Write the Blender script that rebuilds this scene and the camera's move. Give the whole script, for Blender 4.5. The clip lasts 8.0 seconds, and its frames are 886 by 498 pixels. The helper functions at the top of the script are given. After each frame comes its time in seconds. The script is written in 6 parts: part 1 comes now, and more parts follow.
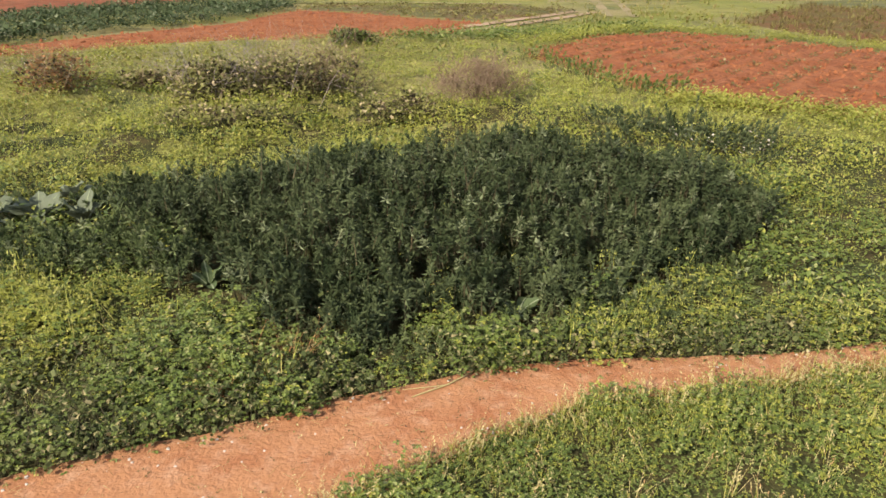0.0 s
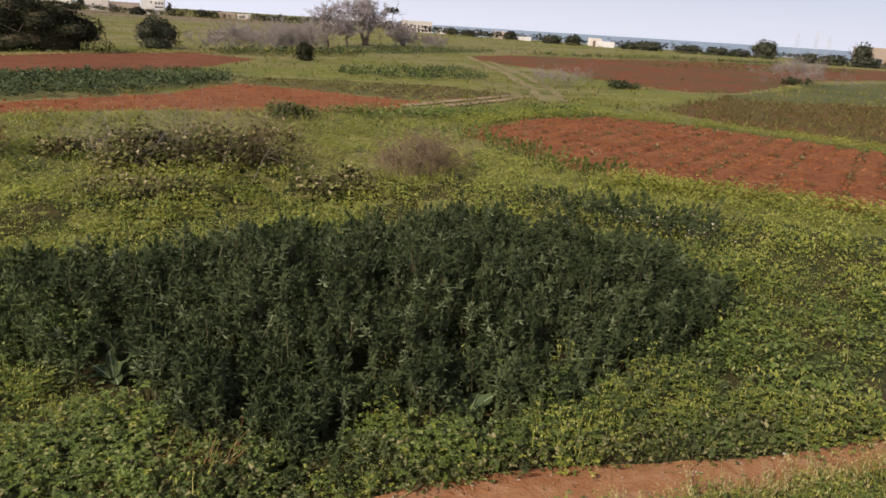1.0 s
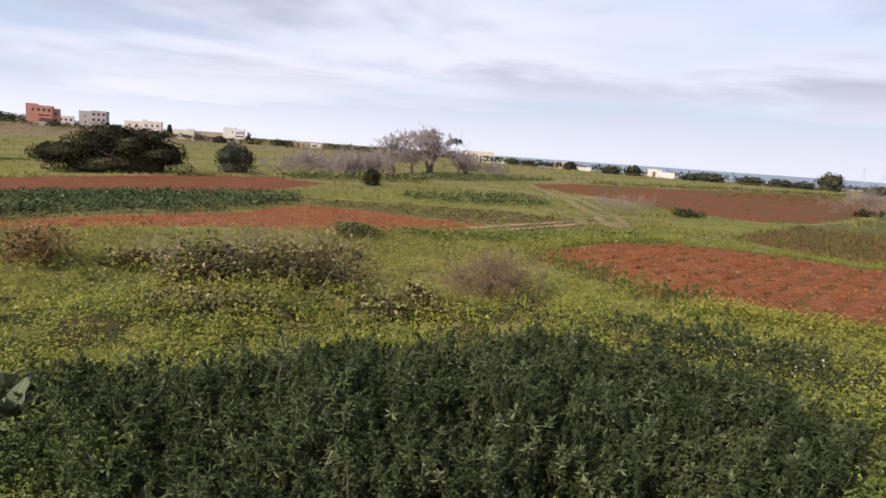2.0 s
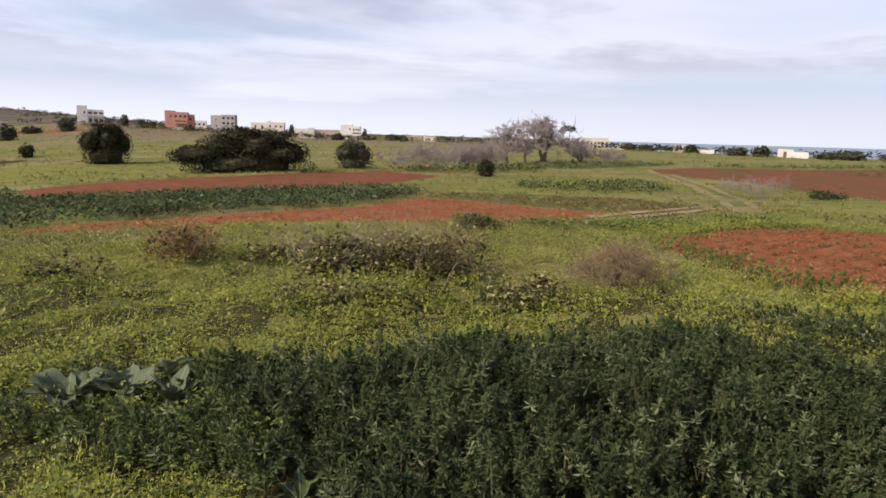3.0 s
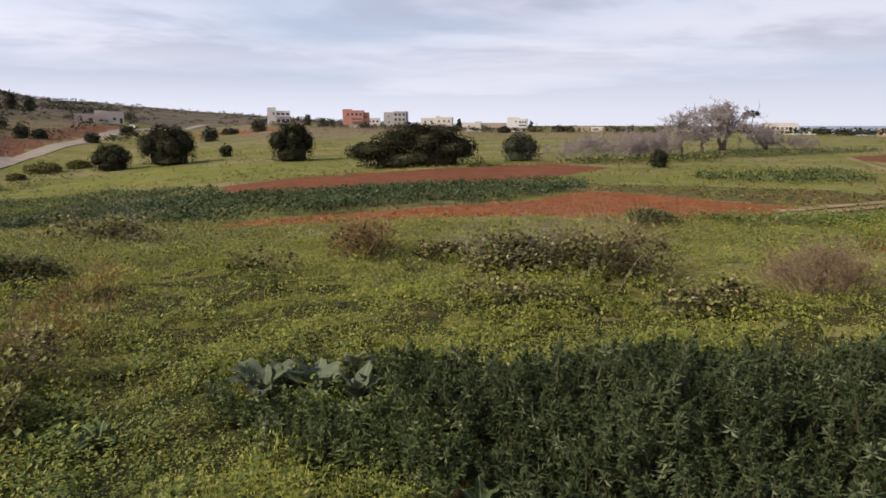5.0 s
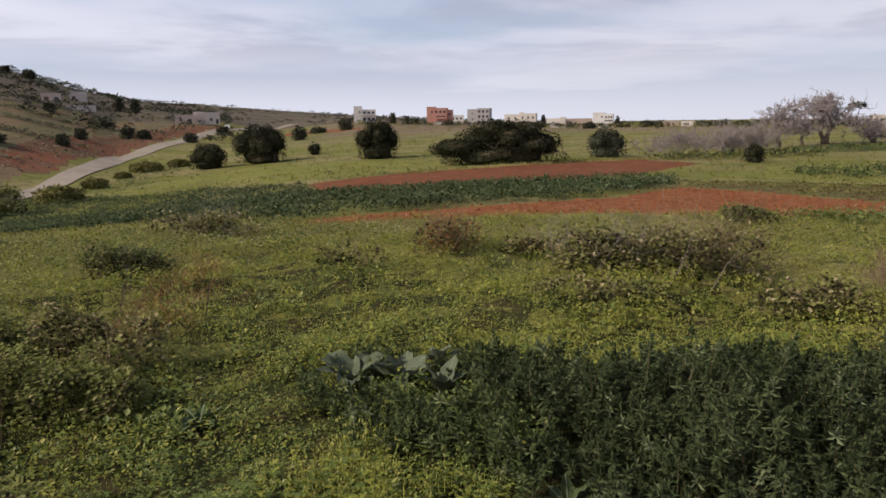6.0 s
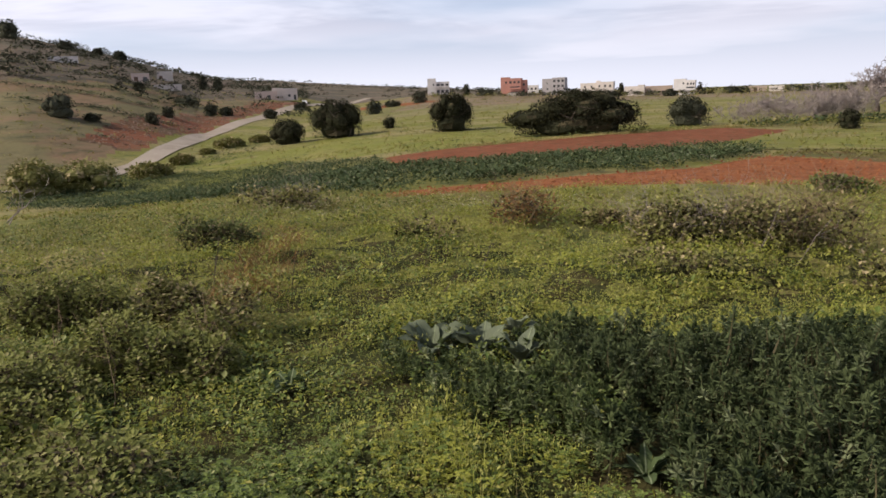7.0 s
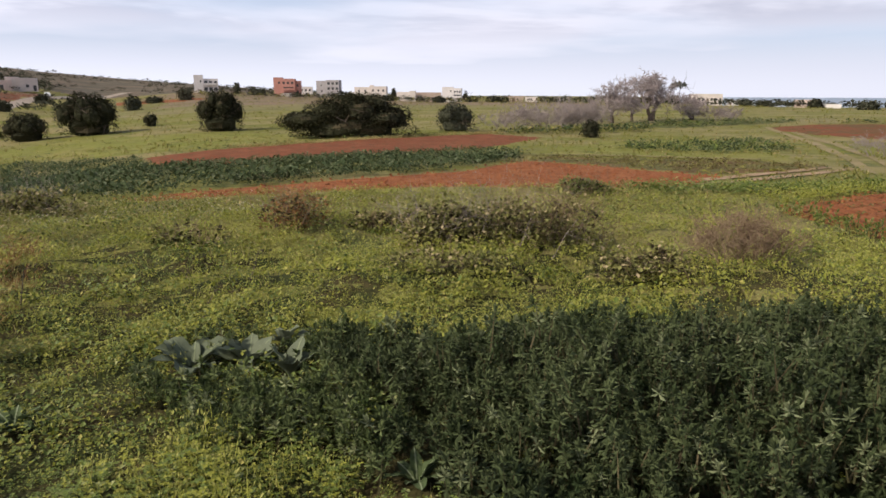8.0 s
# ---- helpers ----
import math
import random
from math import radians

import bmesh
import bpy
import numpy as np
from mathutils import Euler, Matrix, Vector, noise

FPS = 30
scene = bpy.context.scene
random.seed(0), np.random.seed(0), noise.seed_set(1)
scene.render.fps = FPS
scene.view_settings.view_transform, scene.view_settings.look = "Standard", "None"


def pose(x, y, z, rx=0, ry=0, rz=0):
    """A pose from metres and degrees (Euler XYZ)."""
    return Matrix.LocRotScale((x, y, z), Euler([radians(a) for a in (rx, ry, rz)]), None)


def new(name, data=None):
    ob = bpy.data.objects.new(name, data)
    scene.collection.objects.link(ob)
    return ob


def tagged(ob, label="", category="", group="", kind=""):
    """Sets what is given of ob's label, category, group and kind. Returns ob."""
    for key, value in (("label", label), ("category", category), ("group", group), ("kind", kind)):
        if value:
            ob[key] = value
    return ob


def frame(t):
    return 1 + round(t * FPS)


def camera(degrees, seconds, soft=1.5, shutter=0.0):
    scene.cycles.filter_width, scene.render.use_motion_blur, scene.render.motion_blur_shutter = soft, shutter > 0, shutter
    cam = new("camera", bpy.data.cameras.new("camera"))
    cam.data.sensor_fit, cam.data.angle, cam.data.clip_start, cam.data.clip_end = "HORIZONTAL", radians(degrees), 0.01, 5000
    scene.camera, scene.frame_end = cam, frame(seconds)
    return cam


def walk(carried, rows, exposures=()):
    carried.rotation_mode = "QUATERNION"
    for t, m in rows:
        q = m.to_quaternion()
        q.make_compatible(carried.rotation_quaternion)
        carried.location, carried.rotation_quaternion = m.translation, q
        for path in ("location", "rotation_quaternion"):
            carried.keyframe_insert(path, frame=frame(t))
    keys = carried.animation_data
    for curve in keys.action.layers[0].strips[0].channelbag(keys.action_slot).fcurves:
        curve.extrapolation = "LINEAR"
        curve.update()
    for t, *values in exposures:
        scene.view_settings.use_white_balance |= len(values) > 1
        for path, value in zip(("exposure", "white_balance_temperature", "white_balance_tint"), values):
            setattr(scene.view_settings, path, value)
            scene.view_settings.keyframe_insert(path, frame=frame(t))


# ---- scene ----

# ---- camera ----
EXPOSURES = [(0.0, 0.9), (0.5, 0.42), (1.0, 0.03), (1.5, 0.13), (2.2, 0.17), (3.5, 0.15), (4.5, 0.1), (5.8, -0.16), (6.5, -0.17), (7.0, 0.10), (7.5, 0.18), (8.0, 0.15)]
cam = camera(65.12, 8.0, soft=1.6)


def aim(x, y, z, turn, tilt, lean):
    """A camera pose: turn to the left from +y, tilt above the horizon, lean, in degrees."""
    return pose(x, y, z, 90 + tilt, 0, turn) @ pose(0, 0, 0, 0, 0, lean)


PATH = [
    (0.0, aim(0.001, -1.289, 2.898, -19.72, -24.38, 0.98)),
    (0.5, aim(0.027, -1.051, 2.853, -22.64, -22.14, 2.15)),
    (1.0, aim(0.107, -0.742, 2.765, -25.30, -17.93, 3.60)),
    (1.5, aim(0.149, -0.366, 2.648, -24.74, -11.13, 4.40)),
    (2.0, aim(0.172, -0.077, 2.574, -19.78, -8.06, 4.05)),
    (2.2, aim(0.120, -0.050, 2.565, -18.00, -8.06, 3.00)),
    (3.3, aim(0.010, -0.015, 2.585, -7.90, -10.17, 0.85)),
    (3.5, aim(0.000, 0.000, 2.600, -6.59, -10.86, -0.06)),
    (4.0, aim(-0.054, 0.127, 2.627, -3.42, -10.90, -0.18)),
    (4.5, aim(-0.072, 0.170, 2.649, 0.00, -10.41, -0.07)),
    (5.8, aim(-0.156, 0.129, 2.626, 8.81, -9.95, -0.48)),
    (6.0, aim(-0.143, 0.140, 2.626, 10.26, -10.34, -0.80)),
    (6.5, aim(-0.156, 0.096, 2.623, 13.78, -11.34, -1.47)),
    (7.0, aim(-0.159, 0.015, 2.642, 16.53, -12.45, -2.11)),
    (7.2, aim(-0.127, 0.051, 2.633, 15.75, -12.66, -2.05)),
    (7.5, aim(-0.123, 0.098, 2.632, 11.45, -12.88, -1.80)),
    (7.8, aim(-0.092, 0.155, 2.627, 3.89, -12.78, -0.96)),
    (8.0, aim(-0.080, 0.236, 2.628, -1.99, -12.55, 0.25)),
]
walk(cam, PATH, EXPOSURES)


# ---- world and light ----
SUN_UP, SUN_TURN = 36.0, 243.0
world = bpy.data.worlds.new("overcast_sky")
scene.world = world
world.use_nodes = True


class Nodes:
    """Short hand for wiring a node tree."""

    def __init__(self, tree):
        self.tree = tree

    def add(self, kind):
        return self.tree.nodes.new(kind)

    def link(self, a, b):
        self.tree.links.new(a, b)

    def put(self, socket, value):
        if isinstance(value, bpy.types.NodeSocket):
            self.link(value, socket)
        elif isinstance(value, (tuple, list)) and len(value) == 3 and socket.type == "RGBA":
            socket.default_value = (*value, 1)
        else:
            socket.default_value = value

    def noise(self, scale, detail=3.0, rough=0.55, vector=None, distortion=0.0):
        n = self.add("ShaderNodeTexNoise")
        n.inputs["Scale"].default_value, n.inputs["Detail"].default_value = scale, detail
        n.inputs["Roughness"].default_value, n.inputs["Distortion"].default_value = rough, distortion
        if vector is not None:
            self.link(vector, n.inputs["Vector"])
        return n.outputs["Fac"]

    def step(self, value, low, high):
        n = self.add("ShaderNodeMapRange")
        n.interpolation_type = "SMOOTHSTEP"
        self.put(n.inputs["Value"], value)
        n.inputs["From Min"].default_value, n.inputs["From Max"].default_value = low, high
        return n.outputs["Result"]

    def math(self, kind, a, b=0.0):
        n = self.add("ShaderNodeMath")
        n.operation = kind
        self.put(n.inputs[0], a)
        self.put(n.inputs[1], b)
        return n.outputs[0]

    def mix(self, factor, a, b, kind="MIX"):
        n = self.add("ShaderNodeMix")
        n.data_type, n.blend_type = "RGBA", kind
        self.put(n.inputs[0], factor)
        self.put(n.inputs[6], a)
        self.put(n.inputs[7], b)
        return n.outputs[2]


def build_sky():
    n = Nodes(world.node_tree)
    back = world.node_tree.nodes["Background"]
    sky = n.add("ShaderNodeTexSky")
    sky.sky_type, sky.sun_disc, sky.dust_density = "NISHITA", False, 3.0
    sky.sun_elevation, sky.sun_rotation = radians(SUN_UP), radians(SUN_TURN)
    blue = n.mix(0.65, n.mix(1.0, sky.outputs[0], (0.15, 0.15, 0.15), "MULTIPLY"), (0.60, 0.69, 0.93))
    where = n.add("ShaderNodeTexCoord").outputs["Generated"]
    parts = n.add("ShaderNodeSeparateXYZ")
    n.link(where, parts.inputs[0])
    up = n.math("ADD", n.math("MAXIMUM", parts.outputs[2], 0.0), 0.07)
    flat = n.add("ShaderNodeCombineXYZ")
    n.link(n.math("DIVIDE", parts.outputs[0], up), flat.inputs[0])
    n.link(n.math("DIVIDE", parts.outputs[1], up), flat.inputs[1])
    veil = n.step(n.noise(0.22, 4, 0.5, flat.outputs[0]), 0.34, 0.60)
    dark = n.step(n.noise(0.42, 5, 0.55, flat.outputs[0], 0.3), 0.42, 0.58)
    high = n.step(parts.outputs[2], 0.04, 0.14)
    cloud = n.mix(n.math("MULTIPLY", dark, high), CLOUD_WHITE, CLOUD_GREY)
    low = n.step(parts.outputs[2], 0.0, 0.10)
    haze = n.mix(low, CLOUD_HAZE, cloud)
    sunward = n.math("ADD", n.math("MULTIPLY", parts.outputs[0], -0.13), n.math("MULTIPLY", parts.outputs[1], -0.05))
    glow = n.math("ADD", sunward, 1.07)
    tint = n.add("ShaderNodeCombineColor")
    for k in range(3):
        n.link(glow, tint.inputs[k])
    haze = n.mix(1.0, haze, tint.outputs[0], "MULTIPLY")
    cover = n.math("MAXIMUM", n.math("MULTIPLY", veil, 0.9), n.math("SUBTRACT", 1.0, low))
    broken = n.mix(n.math("MULTIPLY", cover, 0.95), blue, haze)
    clear = n.mix(1.0, sky.outputs[0], (0.07, 0.07, 0.07), "MULTIPLY")
    n.link(n.mix(n.math("MULTIPLY", n.step(parts.outputs[2], 0.35, 0.75), 0.92), broken, clear), back.inputs["Color"])
    back.inputs["Strength"].default_value = 1.0


CLOUD_WHITE, CLOUD_GREY, CLOUD_HAZE = (0.86, 0.84, 0.95), (0.47, 0.475, 0.59), (0.82, 0.83, 0.95)
build_sky()
sun = new("sun", bpy.data.lights.new("sun", "SUN"))
sun.data.energy, sun.data.angle, sun.data.color = 4.1, radians(3), (1.0, 0.91, 0.76)
sun.matrix_basis = pose(0, 0, 50, 90 - SUN_UP, 0, 180 - SUN_TURN)

# ---- materials ----


def material(name, color, rough=0.8, bump=0.0, bump_scale=20.0, specular=0.3, through_light=0.0):
    """A material; color is a function of Nodes that gives a colour socket or a triple."""
    m = bpy.data.materials.new(name)
    m.use_nodes = True
    n = Nodes(m.node_tree)
    p = m.node_tree.nodes["Principled BSDF"]
    tint = color(n) if callable(color) else color
    n.put(p.inputs["Base Color"], tint)
    p.inputs["Roughness"].default_value = rough
    p.inputs["Specular IOR Level"].default_value = specular
    if bump:
        b = n.add("ShaderNodeBump")
        b.inputs["Strength"].default_value, b.inputs["Distance"].default_value = 1.0, bump
        place = n.add("ShaderNodeTexCoord").outputs["Object"]
        n.link(n.noise(bump_scale, 5, 0.6, place), b.inputs["Height"])
        n.link(b.outputs[0], p.inputs["Normal"])
    if through_light:
        t = n.add("ShaderNodeBsdfTranslucent")
        n.put(t.inputs["Color"], tint)
        mixer = n.add("ShaderNodeMixShader")
        mixer.inputs[0].default_value = through_light
        n.link(p.outputs[0], mixer.inputs[1])
        n.link(t.outputs[0], mixer.inputs[2])
        out = m.node_tree.nodes["Material Output"]
        n.link(mixer.outputs[0], out.inputs["Surface"])
    return m


def two_tone(a, b, scale, low=0.35, high=0.65, c=None, fine=None, detail=4.0, layers=1.0):
    """Two colours by broad noise, and a third by fine noise; layers above 1 draw bands along the contours."""
    def color(n):
        place = n.add("ShaderNodeNewGeometry").outputs["Position"]
        if layers != 1.0:
            grow = n.add("ShaderNodeVectorMath")
            grow.operation = "MULTIPLY"
            n.link(place, grow.inputs[0])
            grow.inputs[1].default_value = (1, 1, layers)
            place = grow.outputs[0]
        out = n.mix(n.step(n.noise(scale, detail, 0.6, place), low, high), a, b)
        if c is not None:
            out = n.mix(n.step(n.noise(fine, 4, 0.65, place), 0.45, 0.75), out, c)
        return out
    return color


def leafy(a, b, c=None, share=0.12, scale=0.8):
    """Leaves: each its own shade between a and b, patches by noise, a share of leaves in c."""
    def color(n):
        geo = n.add("ShaderNodeNewGeometry")
        rnd = geo.outputs["Random Per Island"]
        patch = n.step(n.noise(scale, 3, 0.5, geo.outputs["Position"]), 0.3, 0.7)
        out = n.mix(n.math("ADD", n.math("MULTIPLY", rnd, 0.6), n.math("MULTIPLY", patch, 0.4)), a, b)
        if c is not None:
            out = n.mix(n.step(rnd, 1 - share, 1 - share + 0.01), out, c)
        return out
    return color


M_MEADOW = material("meadow", two_tone((0.170, 0.170, 0.040), (0.26, 0.215, 0.098), 0.07, 0.38, 0.62, (0.085, 0.10, 0.035), 0.55, 8.0), 0.95, 0.16, 3.0, 0.1)
M_RED_SOIL = material("red_soil", two_tone((0.245, 0.084, 0.035), (0.305, 0.122, 0.054), 0.9, 0.35, 0.7, (0.125, 0.046, 0.020), 4.5, 6.0), 0.95, 0.05, 14.0, 0.1)
M_DARK_SOIL = material("dark_red_soil", two_tone((0.185, 0.062, 0.031), (0.235, 0.088, 0.045), 0.5, 0.35, 0.7, (0.11, 0.062, 0.030), 1.6, 6.0), 0.95, 0.06, 5.0, 0.1)
M_BROWN_SOIL = material("brown_soil", two_tone((0.20, 0.064, 0.032), (0.135, 0.078, 0.036), 0.16, 0.4, 0.62, (0.095, 0.080, 0.032), 0.9, 5.0), 0.95, 0.05, 5.0, 0.1)
M_STUBBLE = material("stubble", two_tone((0.125, 0.115, 0.045), (0.15, 0.085, 0.04), 0.25, 0.4, 0.65, (0.09, 0.10, 0.035), 0.9, 6.0), 0.95, 0.06, 5.0, 0.1)
M_DULL = material("dull_meadow", two_tone((0.105, 0.112, 0.042), (0.145, 0.135, 0.055), 0.12, 0.38, 0.62, (0.07, 0.078, 0.032), 0.6, 8.0), 0.95, 0.12, 4.0, 0.1)
M_FALLOW = material("fallow", two_tone((0.155, 0.070, 0.033), (0.11, 0.082, 0.030), 0.35, 0.35, 0.65, (0.13, 0.11, 0.035), 2.0), 0.95, 0.08, 5.0, 0.1)
M_PATH = material("trodden_earth", two_tone((0.375, 0.178, 0.085), (0.300, 0.122, 0.055), 2.2, 0.42, 0.66, (0.43, 0.24, 0.138), 9.0, 6.0), 0.92, 0.014, 30.0, 0.2)
M_TRACK = material("dry_track", two_tone((0.36, 0.25, 0.165), (0.25, 0.19, 0.10), 0.5, 0.4, 0.66, (0.31, 0.20, 0.125), 3.0), 0.95, 0.02, 10.0, 0.1)
M_GRASS_TRACK = material("grassy_track", two_tone((0.27, 0.215, 0.115), (0.20, 0.175, 0.075), 0.5, 0.4, 0.62, (0.30, 0.22, 0.13), 3.0), 0.95, 0.02, 10.0, 0.1)
M_ROAD = material("dusty_concrete", two_tone((0.34, 0.28, 0.23), (0.26, 0.21, 0.17), 0.15, 0.4, 0.7, (0.39, 0.33, 0.27), 1.2), 0.9, 0.01, 6.0, 0.2)
M_BANK = material("bank_earth", two_tone((0.215, 0.078, 0.042), (0.13, 0.088, 0.050), 0.09, 0.4, 0.65, (0.13, 0.08, 0.05), 0.7), 0.95, 0.3, 1.2, 0.1)
M_TERRACE = material("terrace_grass", two_tone((0.215, 0.140, 0.085), (0.175, 0.148, 0.075), 0.05, 0.40, 0.56, (0.095, 0.088, 0.048), 0.16, 6.0, 9.0), 0.95, 0.3, 0.8, 0.1)
# scrub earth, its tones shifted to grey brown to hold the distance haze
M_SCRUB = material("hazy_scrub_ground", two_tone((0.165, 0.125, 0.092), (0.115, 0.098, 0.070), 0.03, 0.4, 0.6, (0.075, 0.070, 0.052), 0.09, 6.0, 5.0), 0.95, 0.5, 0.5, 0.1)
# earth and litter colour, darkened further to stand for shade between plants
M_SHADED_LITTER = material("leaf_litter", two_tone((0.050, 0.058, 0.020), (0.070, 0.055, 0.024), 1.5, 0.35, 0.65, (0.024, 0.028, 0.011), 9.0), 0.95, 0.03, 12.0, 0.1)
M_LIME_MEADOW = material("lush_meadow", two_tone((0.185, 0.192, 0.042), (0.235, 0.215, 0.066), 0.12, 0.38, 0.62, (0.105, 0.118, 0.036), 0.6, 8.0), 0.95, 0.14, 4.0, 0.1)
M_PALE_MEADOW = material("dry_meadow", two_tone((0.235, 0.20, 0.098), (0.175, 0.17, 0.062), 0.035, 0.4, 0.6, (0.13, 0.112, 0.055), 0.25, 8.0), 0.95, 0.15, 3.0, 0.1)
M_WASTE = material("waste_ground", two_tone((0.215, 0.160, 0.110), (0.165, 0.140, 0.075), 0.06, 0.38, 0.62, (0.26, 0.17, 0.115), 0.2, 6.0), 0.95, 0.2, 1.5, 0.1)
M_SEA = material("sea", (0.16, 0.21, 0.26), 0.35, 0.0, 1, 0.5)
M_CLOVER = material("clover_leaf", leafy((0.072, 0.108, 0.020), (0.190, 0.228, 0.048), (0.27, 0.28, 0.10), 0.10), 0.55, 0, 1, 0.35, 0.2)
M_YELLOW = material("yellow_bloom", leafy((0.290, 0.305, 0.062), (0.41, 0.39, 0.12)), 0.6, 0, 1, 0.2, 0.3)
M_LIME = material("lime_leaf", leafy((0.210, 0.235, 0.034), (0.385, 0.375, 0.072), (0.46, 0.41, 0.12), 0.10), 0.6, 0, 1, 0.3, 0.3)
M_DARK_LEAF = material("dark_leaf", leafy((0.019, 0.031, 0.011), (0.108, 0.130, 0.058), (0.165, 0.185, 0.098), 0.08, 1.6), 0.8, 0, 1, 0.1, 0.08)
M_GREY_LEAF = material("grey_leaf", leafy((0.040, 0.060, 0.018), (0.150, 0.176, 0.072), (0.22, 0.24, 0.12), 0.10, 1.6), 0.75, 0, 1, 0.12, 0.1)
M_STEM = material("stem", leafy((0.05, 0.05, 0.02), (0.09, 0.07, 0.035)), 0.8)
M_OLIVE = material("olive_leaf", leafy((0.17, 0.17, 0.045), (0.29, 0.275, 0.085), (0.34, 0.27, 0.12), 0.15), 0.75, 0, 1, 0.12, 0.2)
M_BLOSSOM = material("pale_blossom", leafy((0.46, 0.38, 0.30), (0.56, 0.50, 0.40)), 0.7, 0, 1, 0.2, 0.2)
M_DRY = material("dry_grass", leafy((0.40, 0.33, 0.14), (0.55, 0.47, 0.23), (0.36, 0.22, 0.10), 0.2), 0.8, 0, 1, 0.2, 0.25)
M_DEAD = material("dead_weed", leafy((0.085, 0.070, 0.028), (0.17, 0.115, 0.045), (0.20, 0.18, 0.06), 0.25), 0.85, 0, 1, 0.15, 0.1)
M_RUST = material("rusty_weed", leafy((0.24, 0.115, 0.05), (0.35, 0.19, 0.075), (0.18, 0.14, 0.05), 0.3), 0.8, 0, 1, 0.2, 0.15)
M_BRAMBLE = material("bramble_leaf", leafy((0.105, 0.110, 0.036), (0.300, 0.280, 0.098), (0.40, 0.32, 0.18), 0.18), 0.75, 0, 1, 0.12, 0.15)
M_BROAD = material("felted_leaf", leafy((0.070, 0.090, 0.045), (0.20, 0.22, 0.15)), 0.7, 0.004, 60, 0.25, 0.15)
M_RIB = material("leaf_rib", leafy((0.16, 0.19, 0.10), (0.22, 0.25, 0.15)), 0.8)
M_BROAD_DARK = material("dark_felted_leaf", leafy((0.045, 0.068, 0.026), (0.10, 0.13, 0.055)), 0.75, 0.004, 60, 0.2, 0.15)
M_BEAN = material("bean_leaf", leafy((0.040, 0.060, 0.024), (0.088, 0.112, 0.050), (0.16, 0.175, 0.10), 0.10, 0.3), 0.7, 0, 1, 0.12, 0.12)
M_TREE_LEAF = material("evergreen_leaf", leafy((0.024, 0.026, 0.014), (0.052, 0.051, 0.028), (0.080, 0.066, 0.040), 0.12, 0.5), 0.85, 0, 1, 0.08, 0.05)
M_FAR_LEAF = material("far_leaf", leafy((0.048, 0.052, 0.036), (0.085, 0.086, 0.058), (0.11, 0.104, 0.07), 0.15, 0.1), 0.9, 0, 1, 0.06, 0.05)
M_TURF = material("turf_blade", leafy((0.15, 0.165, 0.028), (0.25, 0.235, 0.050), (0.30, 0.23, 0.09), 0.15, 0.12), 0.8, 0, 1, 0.2, 0.2)
M_BARK = material("grey_bark", two_tone((0.25, 0.205, 0.20), (0.34, 0.285, 0.28), 0.8, 0.35, 0.65), 0.9, 0.02, 12)
M_TWIG = material("bare_twig", two_tone((0.22, 0.18, 0.165), (0.30, 0.25, 0.235), 0.4), 0.9)
M_PINK_TWIG = material("brown_twig", two_tone((0.165, 0.108, 0.066), (0.235, 0.165, 0.105), 1.0), 0.9)
M_TRUNK = material("dark_bark", two_tone((0.07, 0.05, 0.04), (0.11, 0.085, 0.065), 4), 0.9, 0.02, 15)
# near-black brown: painted shade inside the brambles, also dead bits on the footpath
M_SHADE = material("gap_shade_and_litter", leafy((0.030, 0.027, 0.013), (0.085, 0.062, 0.030)), 0.9)
M_OLD_BRAMBLE = material("weathered_bramble_leaf", leafy((0.115, 0.130, 0.034), (0.265, 0.268, 0.080), (0.31, 0.28, 0.12), 0.12), 0.7, 0, 1, 0.15, 0.2)
M_MALLOW = material("mallow_leaf", leafy((0.050, 0.068, 0.020), (0.150, 0.160, 0.055), (0.27, 0.23, 0.11), 0.18), 0.7, 0, 1, 0.2, 0.2)
M_STONE = material("field_stone", two_tone((0.42, 0.36, 0.30), (0.52, 0.46, 0.40), 6), 0.9, 0.01, 30)
M_RED_STONE = material("bank_stone", two_tone((0.20, 0.115, 0.08), (0.30, 0.21, 0.16), 0.8), 0.9, 0.05, 4)


def plaster(name, a, b):
    return material(name, two_tone(a, b, 0.35, 0.35, 0.7, tuple(v * 0.82 for v in a), 2.5), 0.9, 0.01, 8)


M_WHITE = plaster("white_render", (0.72, 0.67, 0.65), (0.62, 0.58, 0.56))
M_CREAM = plaster("cream_render", (0.68, 0.60, 0.55), (0.58, 0.52, 0.47))
M_GREY = plaster("grey_blockwork", (0.40, 0.37, 0.37), (0.33, 0.30, 0.30))
M_BRICK = plaster("red_brick", (0.50, 0.245, 0.195), (0.42, 0.205, 0.165))
M_ROSE = plaster("rose_render", (0.66, 0.52, 0.46), (0.58, 0.46, 0.40))
M_TAN = plaster("tan_render", (0.42, 0.33, 0.27), (0.35, 0.27, 0.22))
M_GLASS = material("dark_window", (0.06, 0.058, 0.062), 0.15, 0, 1, 0.5)
M_SHUTTER = material("shutter", (0.16, 0.10, 0.07), 0.7)
M_CAR = material("white_car_paint", (0.75, 0.75, 0.75), 0.3, 0, 1, 0.5)
M_TYRE = material("tyre_rubber", (0.03, 0.03, 0.03), 0.8)
M_PYLON = material("galvanised_steel", (0.55, 0.55, 0.58), 0.5)

